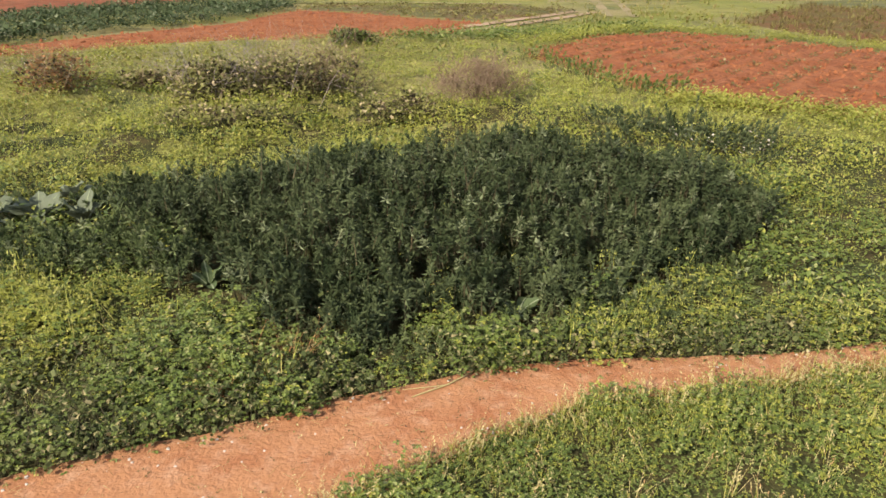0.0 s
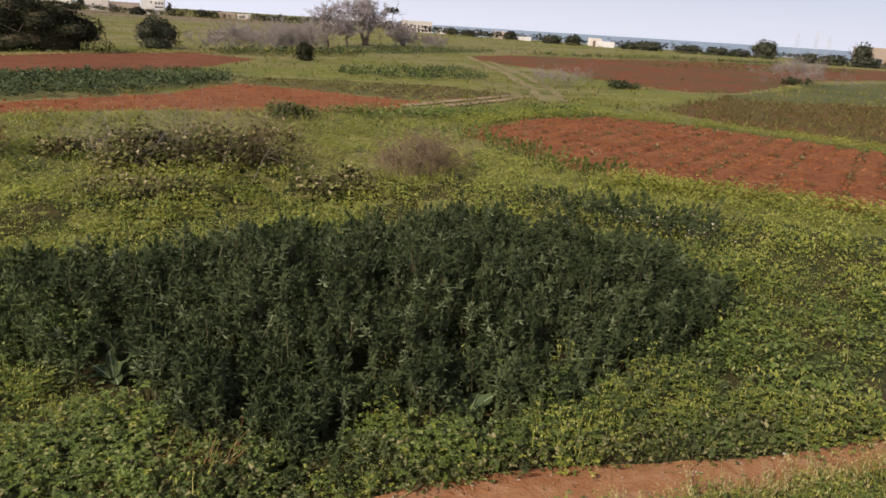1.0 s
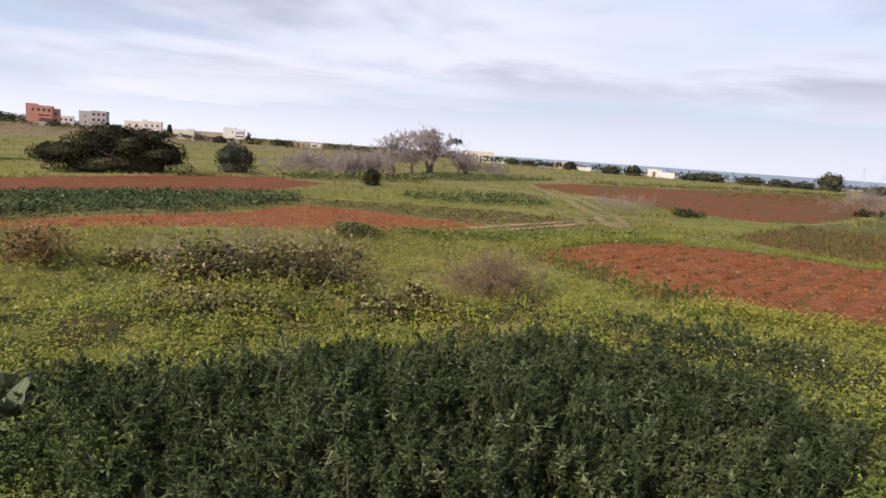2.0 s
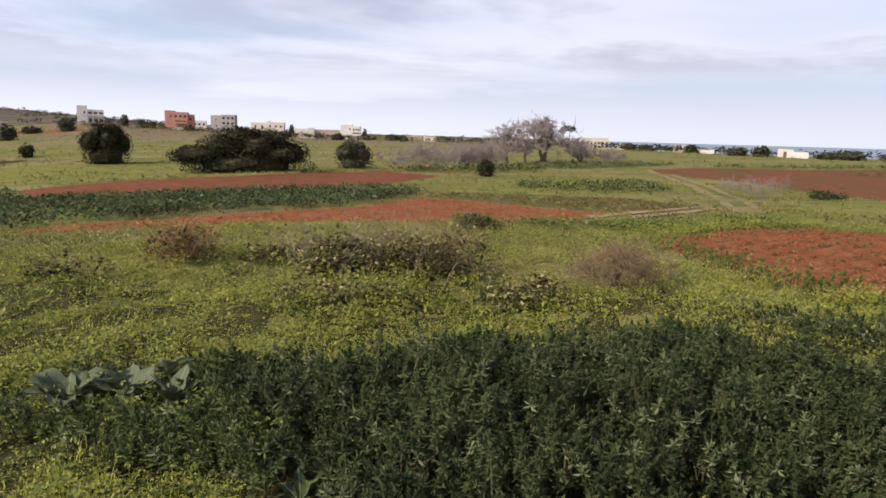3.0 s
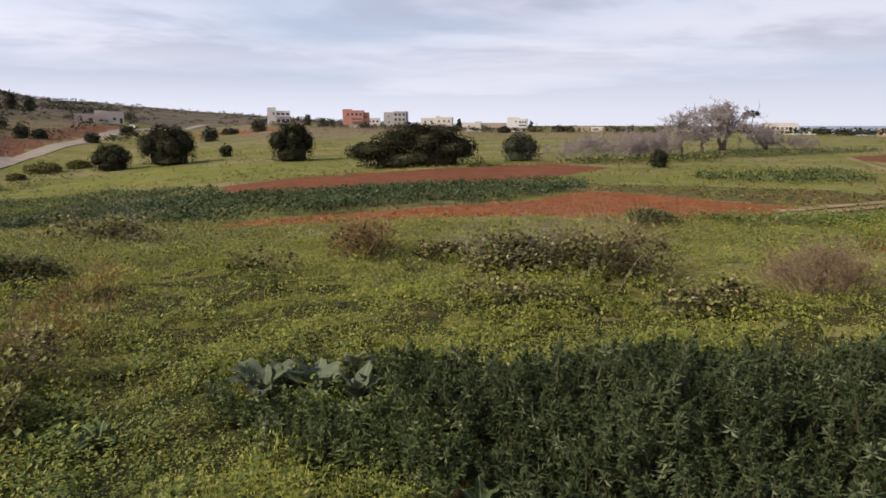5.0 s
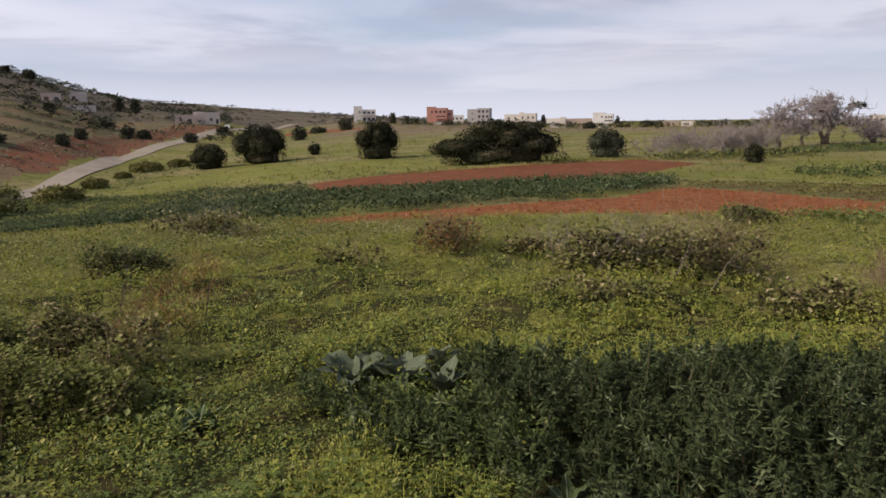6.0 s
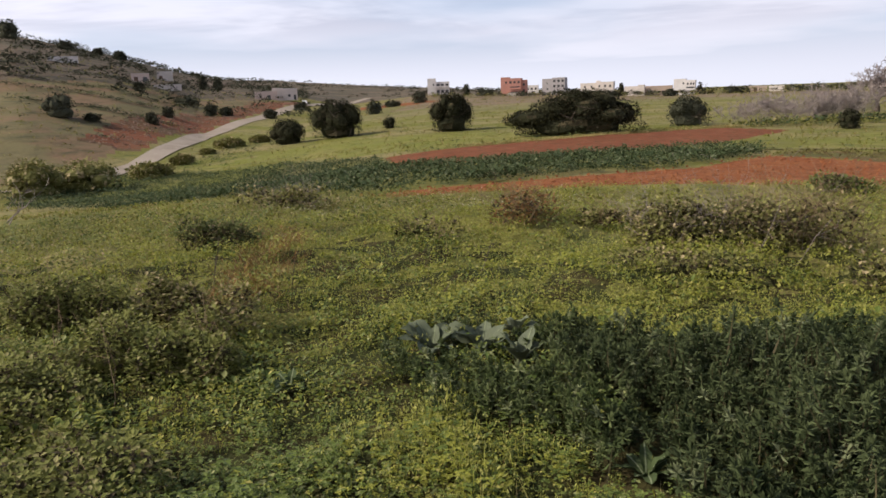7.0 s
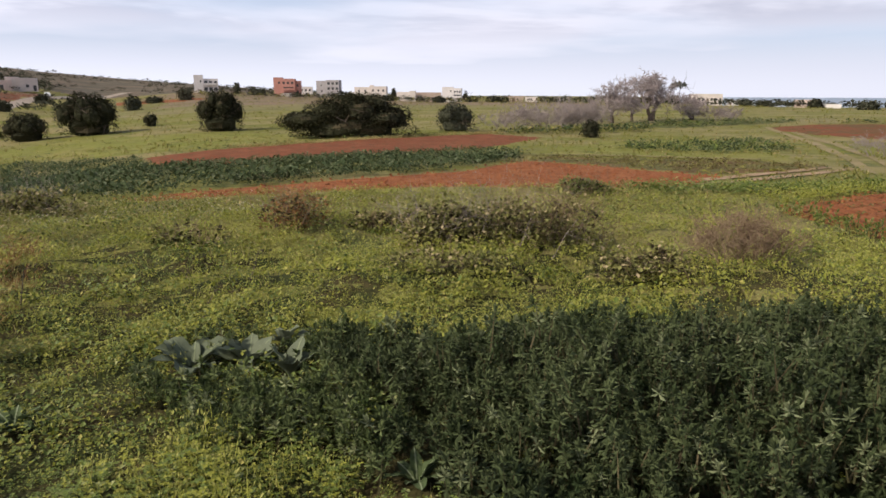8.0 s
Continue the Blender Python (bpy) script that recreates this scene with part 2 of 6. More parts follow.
# ---- ground ----
RINGS = (0, 12, 20, 30, 45, 60, 80, 100, 125, 160, 200, 270, 350, 500, 800, 1600, 5000)
PROFILES = (
    (-95, (0, 0, -.1, -.3, -.6, -.9, -1, -1, -.8, -.6, -.5, -1, -2, -4, -8, -9, -9)),
    (-55, (0, 0, -.12, -.4, -.8, -1.1, -1.3, -1.3, -1.1, -.9, -.9, -1.7, -2.6, -4.5, -8, -9, -9)),
    (-38, (0, 0, -.15, -.45, -.9, -1.25, -1.45, -1.45, -1.3, -1.0, -.95, -1.7, -2.8, -5, -8, -9, -9)),
    (-22, (0, 0, -.15, -.5, -1.0, -1.4, -1.6, -1.6, -1.5, -1.2, -.95, -1.0, -1.8, -4, -7.5, -9, -9)),
    (-16, (0, 0, -.15, -.5, -1.0, -1.4, -1.6, -1.6, -1.45, -1.1, -.8, -.6, -.7, -1.6, -3, -5, -5)),
    (-8, (0, 0, -.15, -.5, -1.0, -1.4, -1.6, -1.6, -1.4, -1.0, -.7, -.5, -.6, -1.2, -2.5, -4, -4)),
    (0, (0, 0, -.15, -.5, -1.0, -1.4, -1.6, -1.6, -1.4, -1.0, -.7, -.6, -.6, -1, -2, -4, -4)),
    (5, (0, 0, -.15, -.5, -1.0, -1.4, -1.6, -1.6, -1.3, -.8, -.3, .2, .8, 1, 1.5, 2, 2)),
    (11, (0, 0, -.17, -.55, -1.15, -1.6, -1.85, -1.85, -1.55, -1.0, -.3, .7, 2.0, 2.6, 5, 10, 10)),
    (17, (0, 0, -.2, -.6, -1.3, -1.8, -2.1, -2.1, -1.8, -1.3, -.5, 1.1, 3.4, 5, 9, 20, 20)),
    (24, (0, 0, -.3, -.8, -1.7, -2.3, -2.8, -3, -3, -2.7, -2.2, -1, -.2, 3, 15, 33, 33)),
    (29, (0, 0, -.4, -1, -2.2, -3, -3.6, -3.9, -3.9, -3.4, -2.4, 2.4, 6.5, 10, 20, 46, 46)),
    (35, (0, 0, -.5, -1.3, -2.8, -4, -4.6, -4.6, -4.4, -3.6, -.5, 5, 10, 20, 30, 52, 52)),
    (41, (0, 0, -.5, -1.4, -3, -4.3, -4.9, -4.7, -2.5, 2, 6, 14, 22, 36, 50, 60, 60)),
    (47, (0, 0, -.5, -1.4, -3, -4.2, -4.6, -3.5, 1, 5, 10, 19, 30, 47, 60, 65, 65)),
    (95, (0, 0, -.3, -1, -2, -3, -3, -2, 0, 3, 6, 10, 16, 24, 30, 35, 35)),
)


def smooth(a):
    return a * a * (3 - 2 * a)


def wave(x, y, scale, seed=0.0):
    """Cheap smooth noise between about -1 and 1 for arrays."""
    x, y = np.asarray(x) / scale + seed * 3.7, np.asarray(y) / scale - seed * 2.3
    return (np.sin(1.7 * x + 2.1 * np.sin(0.9 * y + seed)) + np.sin(2.3 * y + 1.7 * np.sin(1.3 * x - seed))
            + 0.6 * np.sin(3.9 * x - 3.1 * y + 2 * np.sin(1.1 * y))) / 2.6


def hummocks(x, y, r):
    """Uneven ground under the weeds between the dark patch and the ploughed strips."""
    near = smooth(np.clip((r - 7.2) / 2.5, 0, 1)) * smooth(np.clip((17.5 - r) / 3.5, 0, 1))
    near = near * smooth(np.clip((7.6 - x) / 2.0, 0, 1)) * smooth(np.clip((y - 2.0) / 2.0, 0, 1))
    return near * (0.10 + 0.17 * wave(x, y, 1.4, 4) + 0.08 * wave(x, y, 0.6, 9))


def ground_z(x, y):
    """Height of the bare ground at a place of the plan; arrays or numbers."""
    x, y = np.asarray(x, float), np.asarray(y, float)
    r, az = np.hypot(x, y), np.degrees(np.arctan2(-x, y))
    rings = np.sqrt(np.array(RINGS, float))
    q = np.clip(np.sqrt(r), 0, rings[-1] - 1e-6)
    i = np.clip(np.searchsorted(rings, q, side="right") - 1, 0, len(rings) - 2)
    f = (q - rings[i]) / (rings[i + 1] - rings[i])
    f = 0.5 * f + 0.5 * smooth(f)
    turns = np.array([p[0] for p in PROFILES], float)
    rows = np.array([p[1] for p in PROFILES])
    a = np.clip(az, turns[0], turns[-1] - 1e-6)
    j = np.clip(np.searchsorted(turns, a, side="right") - 1, 0, len(turns) - 2)
    g = (a - turns[j]) / (turns[j + 1] - turns[j])
    z0 = rows[j, i] * (1 - f) + rows[j, i + 1] * f
    z1 = rows[j + 1, i] * (1 - f) + rows[j + 1, i + 1] * f
    z = z0 * (1 - g) + z1 * g
    return z * smooth(np.clip((150 - np.abs(az)) / 55, 0, 1)) + hummocks(x, y, r)


def place(az, r):
    """The plan's place at az degrees to the left of +y and r metres out."""
    return -r * math.sin(radians(az)), r * math.cos(radians(az))


def rest(x, y):
    """The point of the ground at a place of the plan."""
    return Vector((x, y, float(ground_z(x, y))))


def inside(px, py, corners):
    """Which of the points lie in the polygon."""
    hit = np.zeros(np.shape(px), bool)
    for (x0, y0), (x1, y1) in zip(corners, corners[1:] + corners[:1]):
        cut = (np.asarray(y0 > py) != np.asarray(y1 > py))
        hit ^= cut & (px < (x1 - x0) * (py - y0) / ((y1 - y0) or 1e-9) + x0)
    return hit


def quads(name, verts, faces, mats, index=None, flat=True, kind=""):
    """One mesh object out of arrays of points and four-cornered faces."""
    verts, faces = np.asarray(verts, np.float32), np.asarray(faces, np.int32)
    me = bpy.data.meshes.new(name)
    me.vertices.add(len(verts))
    me.vertices.foreach_set("co", verts.ravel())
    me.loops.add(faces.size)
    me.loops.foreach_set("vertex_index", faces.ravel())
    me.polygons.add(len(faces))
    me.polygons.foreach_set("loop_start", np.arange(0, faces.size, 4, dtype=np.int32))
    me.polygons.foreach_set("use_smooth", np.full(len(faces), not flat))
    for m in mats if isinstance(mats, (list, tuple)) else [mats]:
        me.materials.append(m)
    if index is not None:
        me.polygons.foreach_set("material_index", np.asarray(index, np.int32))
    me.update(calc_edges=True)
    return new(name, me)


def sheet(name, px, py, pz, mat, keep=None, flat=False):
    """A grid of points as a sheet; keep says which cells stay."""
    n, m = px.shape
    i = np.arange(n * m).reshape(n, m)
    f = np.stack([i[:-1, :-1], i[1:, :-1], i[1:, 1:], i[:-1, 1:]], -1)
    f = f.reshape(-1, 4) if keep is None else f[keep]
    used, inv = np.unique(f, return_inverse=True)
    v = np.stack([px, py, pz], -1).reshape(-1, 3)[used]
    return quads(name, v, inv.reshape(-1, 4), mat, None, flat)


def structure(ob, label, category):
    return tagged(ob, label, category, "", "structure")


F_BANK = [(-73, 86), (-84, 108), (-94, 134), (-110, 180), (-122, 228), (-134, 262), (-132, 222), (-115, 160), (-103, 124), (-91, 102), (-80, 84)]
F_TERRACE = [(-63, 52), (-65, 68), (-76, 88), (-94, 128), (-110, 175), (-122, 222), (-136, 262), (-142, 225), (-152, 185), (-152, 140), (-145, 100), (-130, 50), (-90, 30)]
F_STUBBLE = [(5.8, 37.0), (6.6, 40.2), (9.3, 41.2), (12.8, 40.6), (15.8, 39.2), (18.9, 38.0), (20.6, 34.6), (16.8, 31.0), (12.7, 28.0), (10.2, 30.2), (8.0, 34.0)]
F_DULL = [(45, 41), (58, 47.5), (71.6, 54.8), (94, 61.6), (112, 64), (90, 46), (54.7, 34.5), (44.3, 34.2), (40.5, 34.8), (42, 39)]
# F_SHADE: tree shade painted on the meadow with the dull ground colour
F_SHADE = [(24, 92), (30, 101), (40, 112), (52, 121), (60, 112), (48, 101), (36, 92)]
F_HEAP = [(-74, 225), (-94, 218), (-100, 245), (-84, 262), (-70, 250)]
F_SCRUB = [(-140, 225), (-150, 260), (-165, 300), (-120, 340), (-70, 385), (-20, 480), (60, 700), (100, 1800), (-700, 2300), (-2000, 1800), (-1400, 500), (-600, 260), (-330, 60), (-130, 40), (-143, 100), (-150, 140), (-150, 185)]
F_PLAIN = [(-75, 150), (-100, 235), (-105, 330), (-60, 420), (60, 420), (70, 250), (62, 180), (20, 190), (-30, 165)]
F_DRY = [(18, 104), (46, 108), (70, 106), (75, 125), (50, 135), (16, 122)]
F_LUSH = [(-48, 84), (-46, 93), (-35, 90), (-16, 81), (-2, 74), (-10, 62), (-24, 56.6), (-41, 72), (-51, 67)]
F_GREEN = [(10, 50), (16, 62), (29, 68), (26, 52), (20.5, 39), (16.5, 34), (8, 45)]
F_BALK = [(18, 24), (24, 28), (33, 33), (40, 37.5), (36, 43), (27, 36), (19.5, 28)]
F_WASTE = [(-70, 196), (-30, 206), (0, 214), (40, 222), (70, 250), (75, 330), (20, 372), (-60, 380), (-110, 352), (-92, 240)]
ZONES = [(F_SCRUB, M_SCRUB, 8.0), (F_TERRACE, M_TERRACE, 3.0), (F_BANK, M_BANK, 1.5), (F_PLAIN, M_PALE_MEADOW, 12.0), (F_WASTE, M_WASTE, 14.0), (F_HEAP, M_RED_SOIL, 3.0), (F_DRY, M_PALE_MEADOW, 2.5),
         (F_LUSH, M_LIME_MEADOW, 1.5), (F_GREEN, M_LIME_MEADOW, 1.0), (F_BALK, M_LIME_MEADOW, 0.8), (F_STUBBLE, M_STUBBLE, 0.4), (F_DULL, M_DULL, 1.0), (F_SHADE, M_DULL, 2.0)]


def ground_sheet():
    """The whole ground: one sheet to the horizon, its land cover by zones of the plan."""
    ring = np.concatenate([np.linspace(0.0, 30, 61), 30 * (4950 / 30) ** (np.arange(1, 171) / 170)])
    az = np.radians(np.concatenate([np.arange(-180, -72, 6), np.arange(-72, 72, 0.6), np.arange(72, 180.1, 6)]))
    rr, aa = np.meshgrid(ring, az, indexing="ij")
    x, y = -rr * np.sin(aa), rr * np.cos(aa)
    z = ground_z(x, y)
    z = z + np.clip((rr - 300) / 400, 0, 1) * np.clip(z / 20, 0, 1) * 1.6 * wave(x, y, 60.0, 2)
    ob = sheet("ground", x, y, z, [M_MEADOW] + [m for f, m, rag in ZONES])
    mid = lambda a: (a[:-1, :-1] + a[1:, 1:]) / 2
    mx, my = mid(x), mid(y)
    cover = np.zeros(mx.shape, int)
    for k, (corners, m, rag) in enumerate(ZONES):
        cover[inside(mx + rag * wave(mx, my, rag * 4, 1), my + rag * wave(mx, my, rag * 3, 5), corners)] = k + 1
    ob.data.polygons.foreach_set("material_index", cover.ravel().astype(np.int32))
    return structure(ob, "rough green meadow with dry patches and hillside", "meadow")


ground_sheet()


def field(name, corners, step, lift, mat, label, category, furrow=None, ridge=0.0, pitch=0.7, ragged=0.3):
    """A patch of land over the ground: ragged rim, furrows along a direction."""
    cx, cy = np.array(corners).T
    gx, gy = np.arange(cx.min() - 1, cx.max() + 1, step), np.arange(cy.min() - 1, cy.max() + 1, step)
    px, py = np.meshgrid(gx, gy, indexing="ij")
    mx, my = px[:-1, :-1] + step / 2, py[:-1, :-1] + step / 2
    keep = inside(mx + ragged * wave(mx, my, ragged * 4, 1), my + ragged * wave(mx, my, ragged * 3, 5), corners)
    rim = np.full(px.shape, 1e9)
    for (x0, y0), (x1, y1) in zip(corners, corners[1:] + corners[:1]):
        along = np.clip(((px - x0) * (x1 - x0) + (py - y0) * (y1 - y0)) / ((x1 - x0) ** 2 + (y1 - y0) ** 2), 0, 1)
        rim = np.minimum(rim, np.hypot(px - x0 - along * (x1 - x0), py - y0 - along * (y1 - y0)))
    rim = smooth(np.clip(np.where(inside(px, py, corners), rim, -rim) / (3.5 * ragged) + 0.25, 0, 1))
    z = ground_z(px, py) + (lift + 0.03) * rim - 0.03
    if ridge:
        fx, fy = furrow
        across = (-fy * px + fx * py) / math.hypot(fx, fy) + 0.05 * wave(px, py, 2.5)
        z = z + rim * ridge * np.sin(2 * math.pi * across / pitch) * (0.75 + 0.35 * wave(px, py, 1.1, 3))
    rough = np.random.RandomState(len(corners)).rand(*px.shape)
    z = z + rim * (rough - 0.5) * (ridge * 0.45 + 0.005)
    return structure(sheet(name, px, py, z, mat, keep), label, category)


F_RIGHT = [(8.6, 16.6), (8.8, 14.7), (8.7, 12.0), (9.0, 10.1), (9.7, 9.2), (11.2, 8.1), (14.0, 5.0), (24.5, 4.0), (21.2, 12.6), (20.4, 15.8), (19.0, 19.6), (16.8, 21.6), (13.0, 20.4), (9.6, 17.6)]
F_MID = [(-9.0, 20.2), (-4.6, 23.4), (1.7, 29.2), (3.4, 32.6), (5.4, 36.2), (7.6, 33.6), (9.9, 29.8), (12.0, 27.2), (9.3, 22.9), (6.5, 21.8), (3.1, 21.6), (0.2, 21.8), (-3.8, 20.0), (-7.3, 19.2)]
F_FAR = [(-19.8, 50.3), (-15.0, 56.9), (-1.9, 68.0), (7.2, 77.0), (12.6, 69.1), (8.7, 61.0), (3.4, 48.4), (-2.9, 42.0), (-9.8, 36.6), (-13.8, 37.2)]
F_BEYOND = [(44, 86.9), (47, 94), (57, 101), (64, 101), (74, 99), (88, 102), (102, 103), (119, 98), (138, 92), (152, 80), (112, 67), (99.8, 65.5), (88.7, 63.4), (80, 62), (68.8, 55.5), (57, 48.4), (46, 42), (41, 41.6), (40, 46), (41, 55.5), (45, 66), (43, 76)]
F_FALLOW = [(23.2, 25.4), (27.5, 29.2), (32.0, 32.3), (41.0, 38.2), (40, 34.2), (46, 34), (53, 33), (46, 20), (36, 10), (23.0, 9.0), (22.4, 13.2), (22.5, 16.6), (22.4, 20.6)]
F_BEAN = [(-60, 64), (-50, 66), (-33, 58.5), (-19.5, 48.5), (-13.8, 36.9), (-9.8, 36.1), (-2.9, 41.5), (3.2, 47.4), (6.4, 45.0), (5.2, 37.4), (1.7, 29.3), (-4.6, 23.6), (-9.0, 20.4), (-15.0, 24.5), (-34.0, 32.0), (-55.0, 46.0)]

field("ploughed_field", F_RIGHT, 0.10, 0.10, M_RED_SOIL, "ploughed red earth with low furrows and clods", "field", (0.84, 0.54), 0.046, 0.66, 0.25)
field("ploughed_field", F_MID, 0.16, 0.05, M_RED_SOIL, "narrow ploughed strip of red earth", "field", (0.95, 0.3), 0.03, 0.8, 0.35)
field("ploughed_field", F_FAR, 0.40, 0.08, M_DARK_SOIL, "far ploughed strip of darker red earth", "field", (0.6, 0.8), 0.06, 1.6, 0.5)
field("ploughed_field", F_BEYOND, 0.70, 0.12, M_BROWN_SOIL, "wide ploughed field of dull red brown earth", "field", (0.9, 0.4), 0.06, 2.2, 0.8)
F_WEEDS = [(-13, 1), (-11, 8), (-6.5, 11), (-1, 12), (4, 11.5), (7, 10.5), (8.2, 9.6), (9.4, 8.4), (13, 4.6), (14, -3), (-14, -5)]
# soil under the weeds; its dark colour also paints the shade in their gaps
field("weed_ground", F_WEEDS, 0.3, 0.004, M_SHADED_LITTER, "earth and leaf litter under weeds, darkened for shade in gaps", "ground", None, 0.0, 1.0, 0.4)
field("fallow_field", F_FALLOW, 0.30, 0.05, M_FALLOW, "fallow field of brown dried weeds", "field", (0.9, -0.4), 0.05, 0.9, 0.6)


def strip(name, line, widths, lift, mat, label, category, per=12, crown=0.0, wobble=0.0):
    """A way along a line of the plan, with its own width at each point."""
    pts, k = np.array(line, float), len(line)
    u = np.linspace(0, k - 1, per * (k - 1) + 1)
    i = np.clip(u.astype(int), 0, k - 2)
    f = (u - i)[:, None]
    p0, p1, p2, p3 = pts[np.maximum(i - 1, 0)], pts[i], pts[i + 1], pts[np.minimum(i + 2, k - 1)]
    mid = 0.5 * (2 * p1 + (p2 - p0) * f + (2 * p0 - 5 * p1 + 4 * p2 - p3) * f ** 2 + (3 * p1 - p0 - 3 * p2 + p3) * f ** 3)
    w = np.interp(u, np.arange(k), widths)
    d = np.gradient(mid, axis=0)
    d /= np.linalg.norm(d, axis=1)[:, None]
    side = np.stack([-d[:, 1], d[:, 0]], 1)
    across = np.linspace(-0.5, 0.5, 9)
    edge = 1 + wobble * wave(mid[:, 0], mid[:, 1], 0.35)[:, None]
    x = mid[:, :1] + side[:, :1] * across * (w[:, None] * edge)
    y = mid[:, 1:] + side[:, 1:] * across * (w[:, None] * edge)
    z = ground_z(x, y) + lift + crown * (1 - (2 * across) ** 2) + 0.1 * crown * wave(x, y, 0.3)
    return structure(sheet(name, x, y, z, mat), label, category)


FOOTPATH = [(-9.0, 0.9), (-4.0, 1.6), (-1.5, 1.95), (0.2, 2.05), (1.2, 2.2), (2.2, 2.27), (3.4, 2.02), (4.6, 1.85), (8.0, 1.6), (14, 0.8)]
strip("footpath", FOOTPATH, (0.95, 1.0, 0.95, 0.95, 0.78, 0.56, 0.40, 0.30, 0.5, 0.8), 0.02, M_PATH, "trodden footpath of pale orange earth", "path", 24, 0.01, 0.10)
strip("farm_track", [(8.7, 24.2), (12.4, 27.0), (15.8, 29.6), (19.8, 33.4)], (0.6, 0.65, 0.6, 0.45), 0.04, M_TRACK, "wheel rut of a dry farm track", "track", 14, 0, 0.15)
strip("farm_track", [(9.4, 23.4), (13.1, 26.2), (16.5, 28.8), (20.5, 32.6)], (0.55, 0.6, 0.6, 0.4), 0.04, M_TRACK, "wheel rut of a dry farm track", "track", 14, 0, 0.15)
strip("farm_track", [(19.2, 29.2), (23.6, 37.2), (27.6, 45.2), (32.9, 56.8), (37.4, 68.0), (41.4, 79.0), (47.4, 95)], (0.4, 0.6, 0.8, 0.9, 1.0, 1.0, 0.8), 0.04, M_GRASS_TRACK, "pale grassy farm track across the meadow", "track", 14, 0, 0.25)
strip("farm_track", [(20.4, 28.8), (24.8, 36.6), (28.9, 44.6), (34.3, 56.2), (38.8, 67.4), (42.9, 78.4), (49, 94.4)], (0.4, 0.5, 0.6, 0.8, 0.9, 0.9, 0.7), 0.04, M_GRASS_TRACK, "second rut of the pale grassy farm track", "track", 14, 0, 0.25)
strip("field_edge", [(5.0, 43.0), (9.4, 42.4), (13.0, 41.9), (16.2, 40.6), (19.4, 39.4)], (0.9, 1.0, 1.0, 0.9, 0.7), 0.05, M_PALE_MEADOW, "pale dry grass ridge between fields", "field edge", 14, 0.04, 0.3)
ROAD = [(-54, 48), (-59.5, 67), (-70.0, 89.5), (-88.4, 128.5), (-104, 175), (-117.1, 222), (-150.0, 345), (-170, 420)]
strip("road", ROAD, (3.4, 3.3, 3.6, 4.2, 4.4, 4.8, 6, 6), 0.12, M_ROAD, "pale dusty concrete road curving downhill", "road", 16)

sea_x, sea_y = np.meshgrid(np.linspace(-100, 4600, 24), np.linspace(-2500, 4700, 30), indexing="ij")
far_out = np.hypot(sea_x, sea_y) > 500
structure(sheet("water", sea_x, sea_y, np.full(sea_x.shape, -7.0), M_SEA, far_out[:-1, :-1]), "calm blue grey sea at the horizon", "sea")

# ---- plants: shapes that are scattered ----


class Shape:
    """Points, four-cornered faces and material slots of one small plant."""

    def __init__(self):
        self.v, self.f, self.m = [], [], []

    def quad(self, a, b, c, d, m=0):
        k = len(self.v)
        self.v += [a, b, c, d]
        self.f.append((k, k + 1, k + 2, k + 3))
        self.m.append(m)

    def leaf(self, base, heading, rise, length, width, m=0, fold=0.25):
        """A leaf: a folded diamond from its base."""
        d = Vector((math.cos(heading) * math.cos(rise), math.sin(heading) * math.cos(rise), math.sin(rise)))
        s = Vector((-math.sin(heading), math.cos(heading), 0))
        up = s.cross(d) * -1
        b = Vector(base)
        mid = b + d * length * 0.5 + up * fold * width * 0.5
        self.quad(b, mid + s * width * 0.5, b + d * length, mid - s * width * 0.5, m)

    def blade(self, base, heading, rise, length, width, m=0, bend=0.5):
        """A grass blade or stem in two lengths, bending over."""
        s = Vector((-math.sin(heading), math.cos(heading), 0)) * width * 0.5
        p0, p, k = Vector(base), Vector(base), len(self.v)
        self.v += [p0 - s, p0 + s]
        for i in range(2):
            a = rise - bend * i
            p = p + Vector((math.cos(heading) * math.cos(a), math.sin(heading) * math.cos(a), math.sin(a))) * length * 0.5
            t = 0.75 if i == 0 else 0.12
            self.v += [p - s * t, p + s * t]
            self.f.append((k + 2 * i, k + 2 * i + 1, k + 2 * i + 3, k + 2 * i + 2))
            self.m.append(m)

    def arrays(self):
        return np.array([tuple(p) for p in self.v], np.float32), np.array(self.f, np.int32), np.array(self.m, np.int32)


def scatter(name, shapes, xs, ys, zs, sizes, picks, mats, seed=1, lean=0.15):
    """One joined mesh of many small plants."""
    rng = np.random.RandomState(seed)
    data = [s.arrays() for s in shapes]
    vs, fs, ms, base = [], [], [], 0
    turn = rng.rand(len(xs)) * 2 * math.pi
    lx, ly = rng.randn(len(xs)) * lean, rng.randn(len(xs)) * lean
    for k, (v, f, m) in enumerate(data):
        at = np.where(picks == k)[0]
        if not len(at):
            continue
        c, s = np.cos(turn[at])[:, None], np.sin(turn[at])[:, None]
        q = sizes[at][:, None]
        z = v[None, :, 2] * q
        x = (v[None, :, 0] * c - v[None, :, 1] * s) * q + lx[at][:, None] * z
        y = (v[None, :, 0] * s + v[None, :, 1] * c) * q + ly[at][:, None] * z
        vs.append(np.stack([x + xs[at][:, None], y + ys[at][:, None], z + zs[at][:, None]], -1).reshape(-1, 3))
        fs.append((f[None] + (np.arange(len(at)) * len(v))[:, None, None]).reshape(-1, 4) + base)
        ms.append(np.tile(m, len(at)))
        base += len(at) * len(v)
    return quads(name, np.concatenate(vs), np.concatenate(fs), mats, np.concatenate(ms))


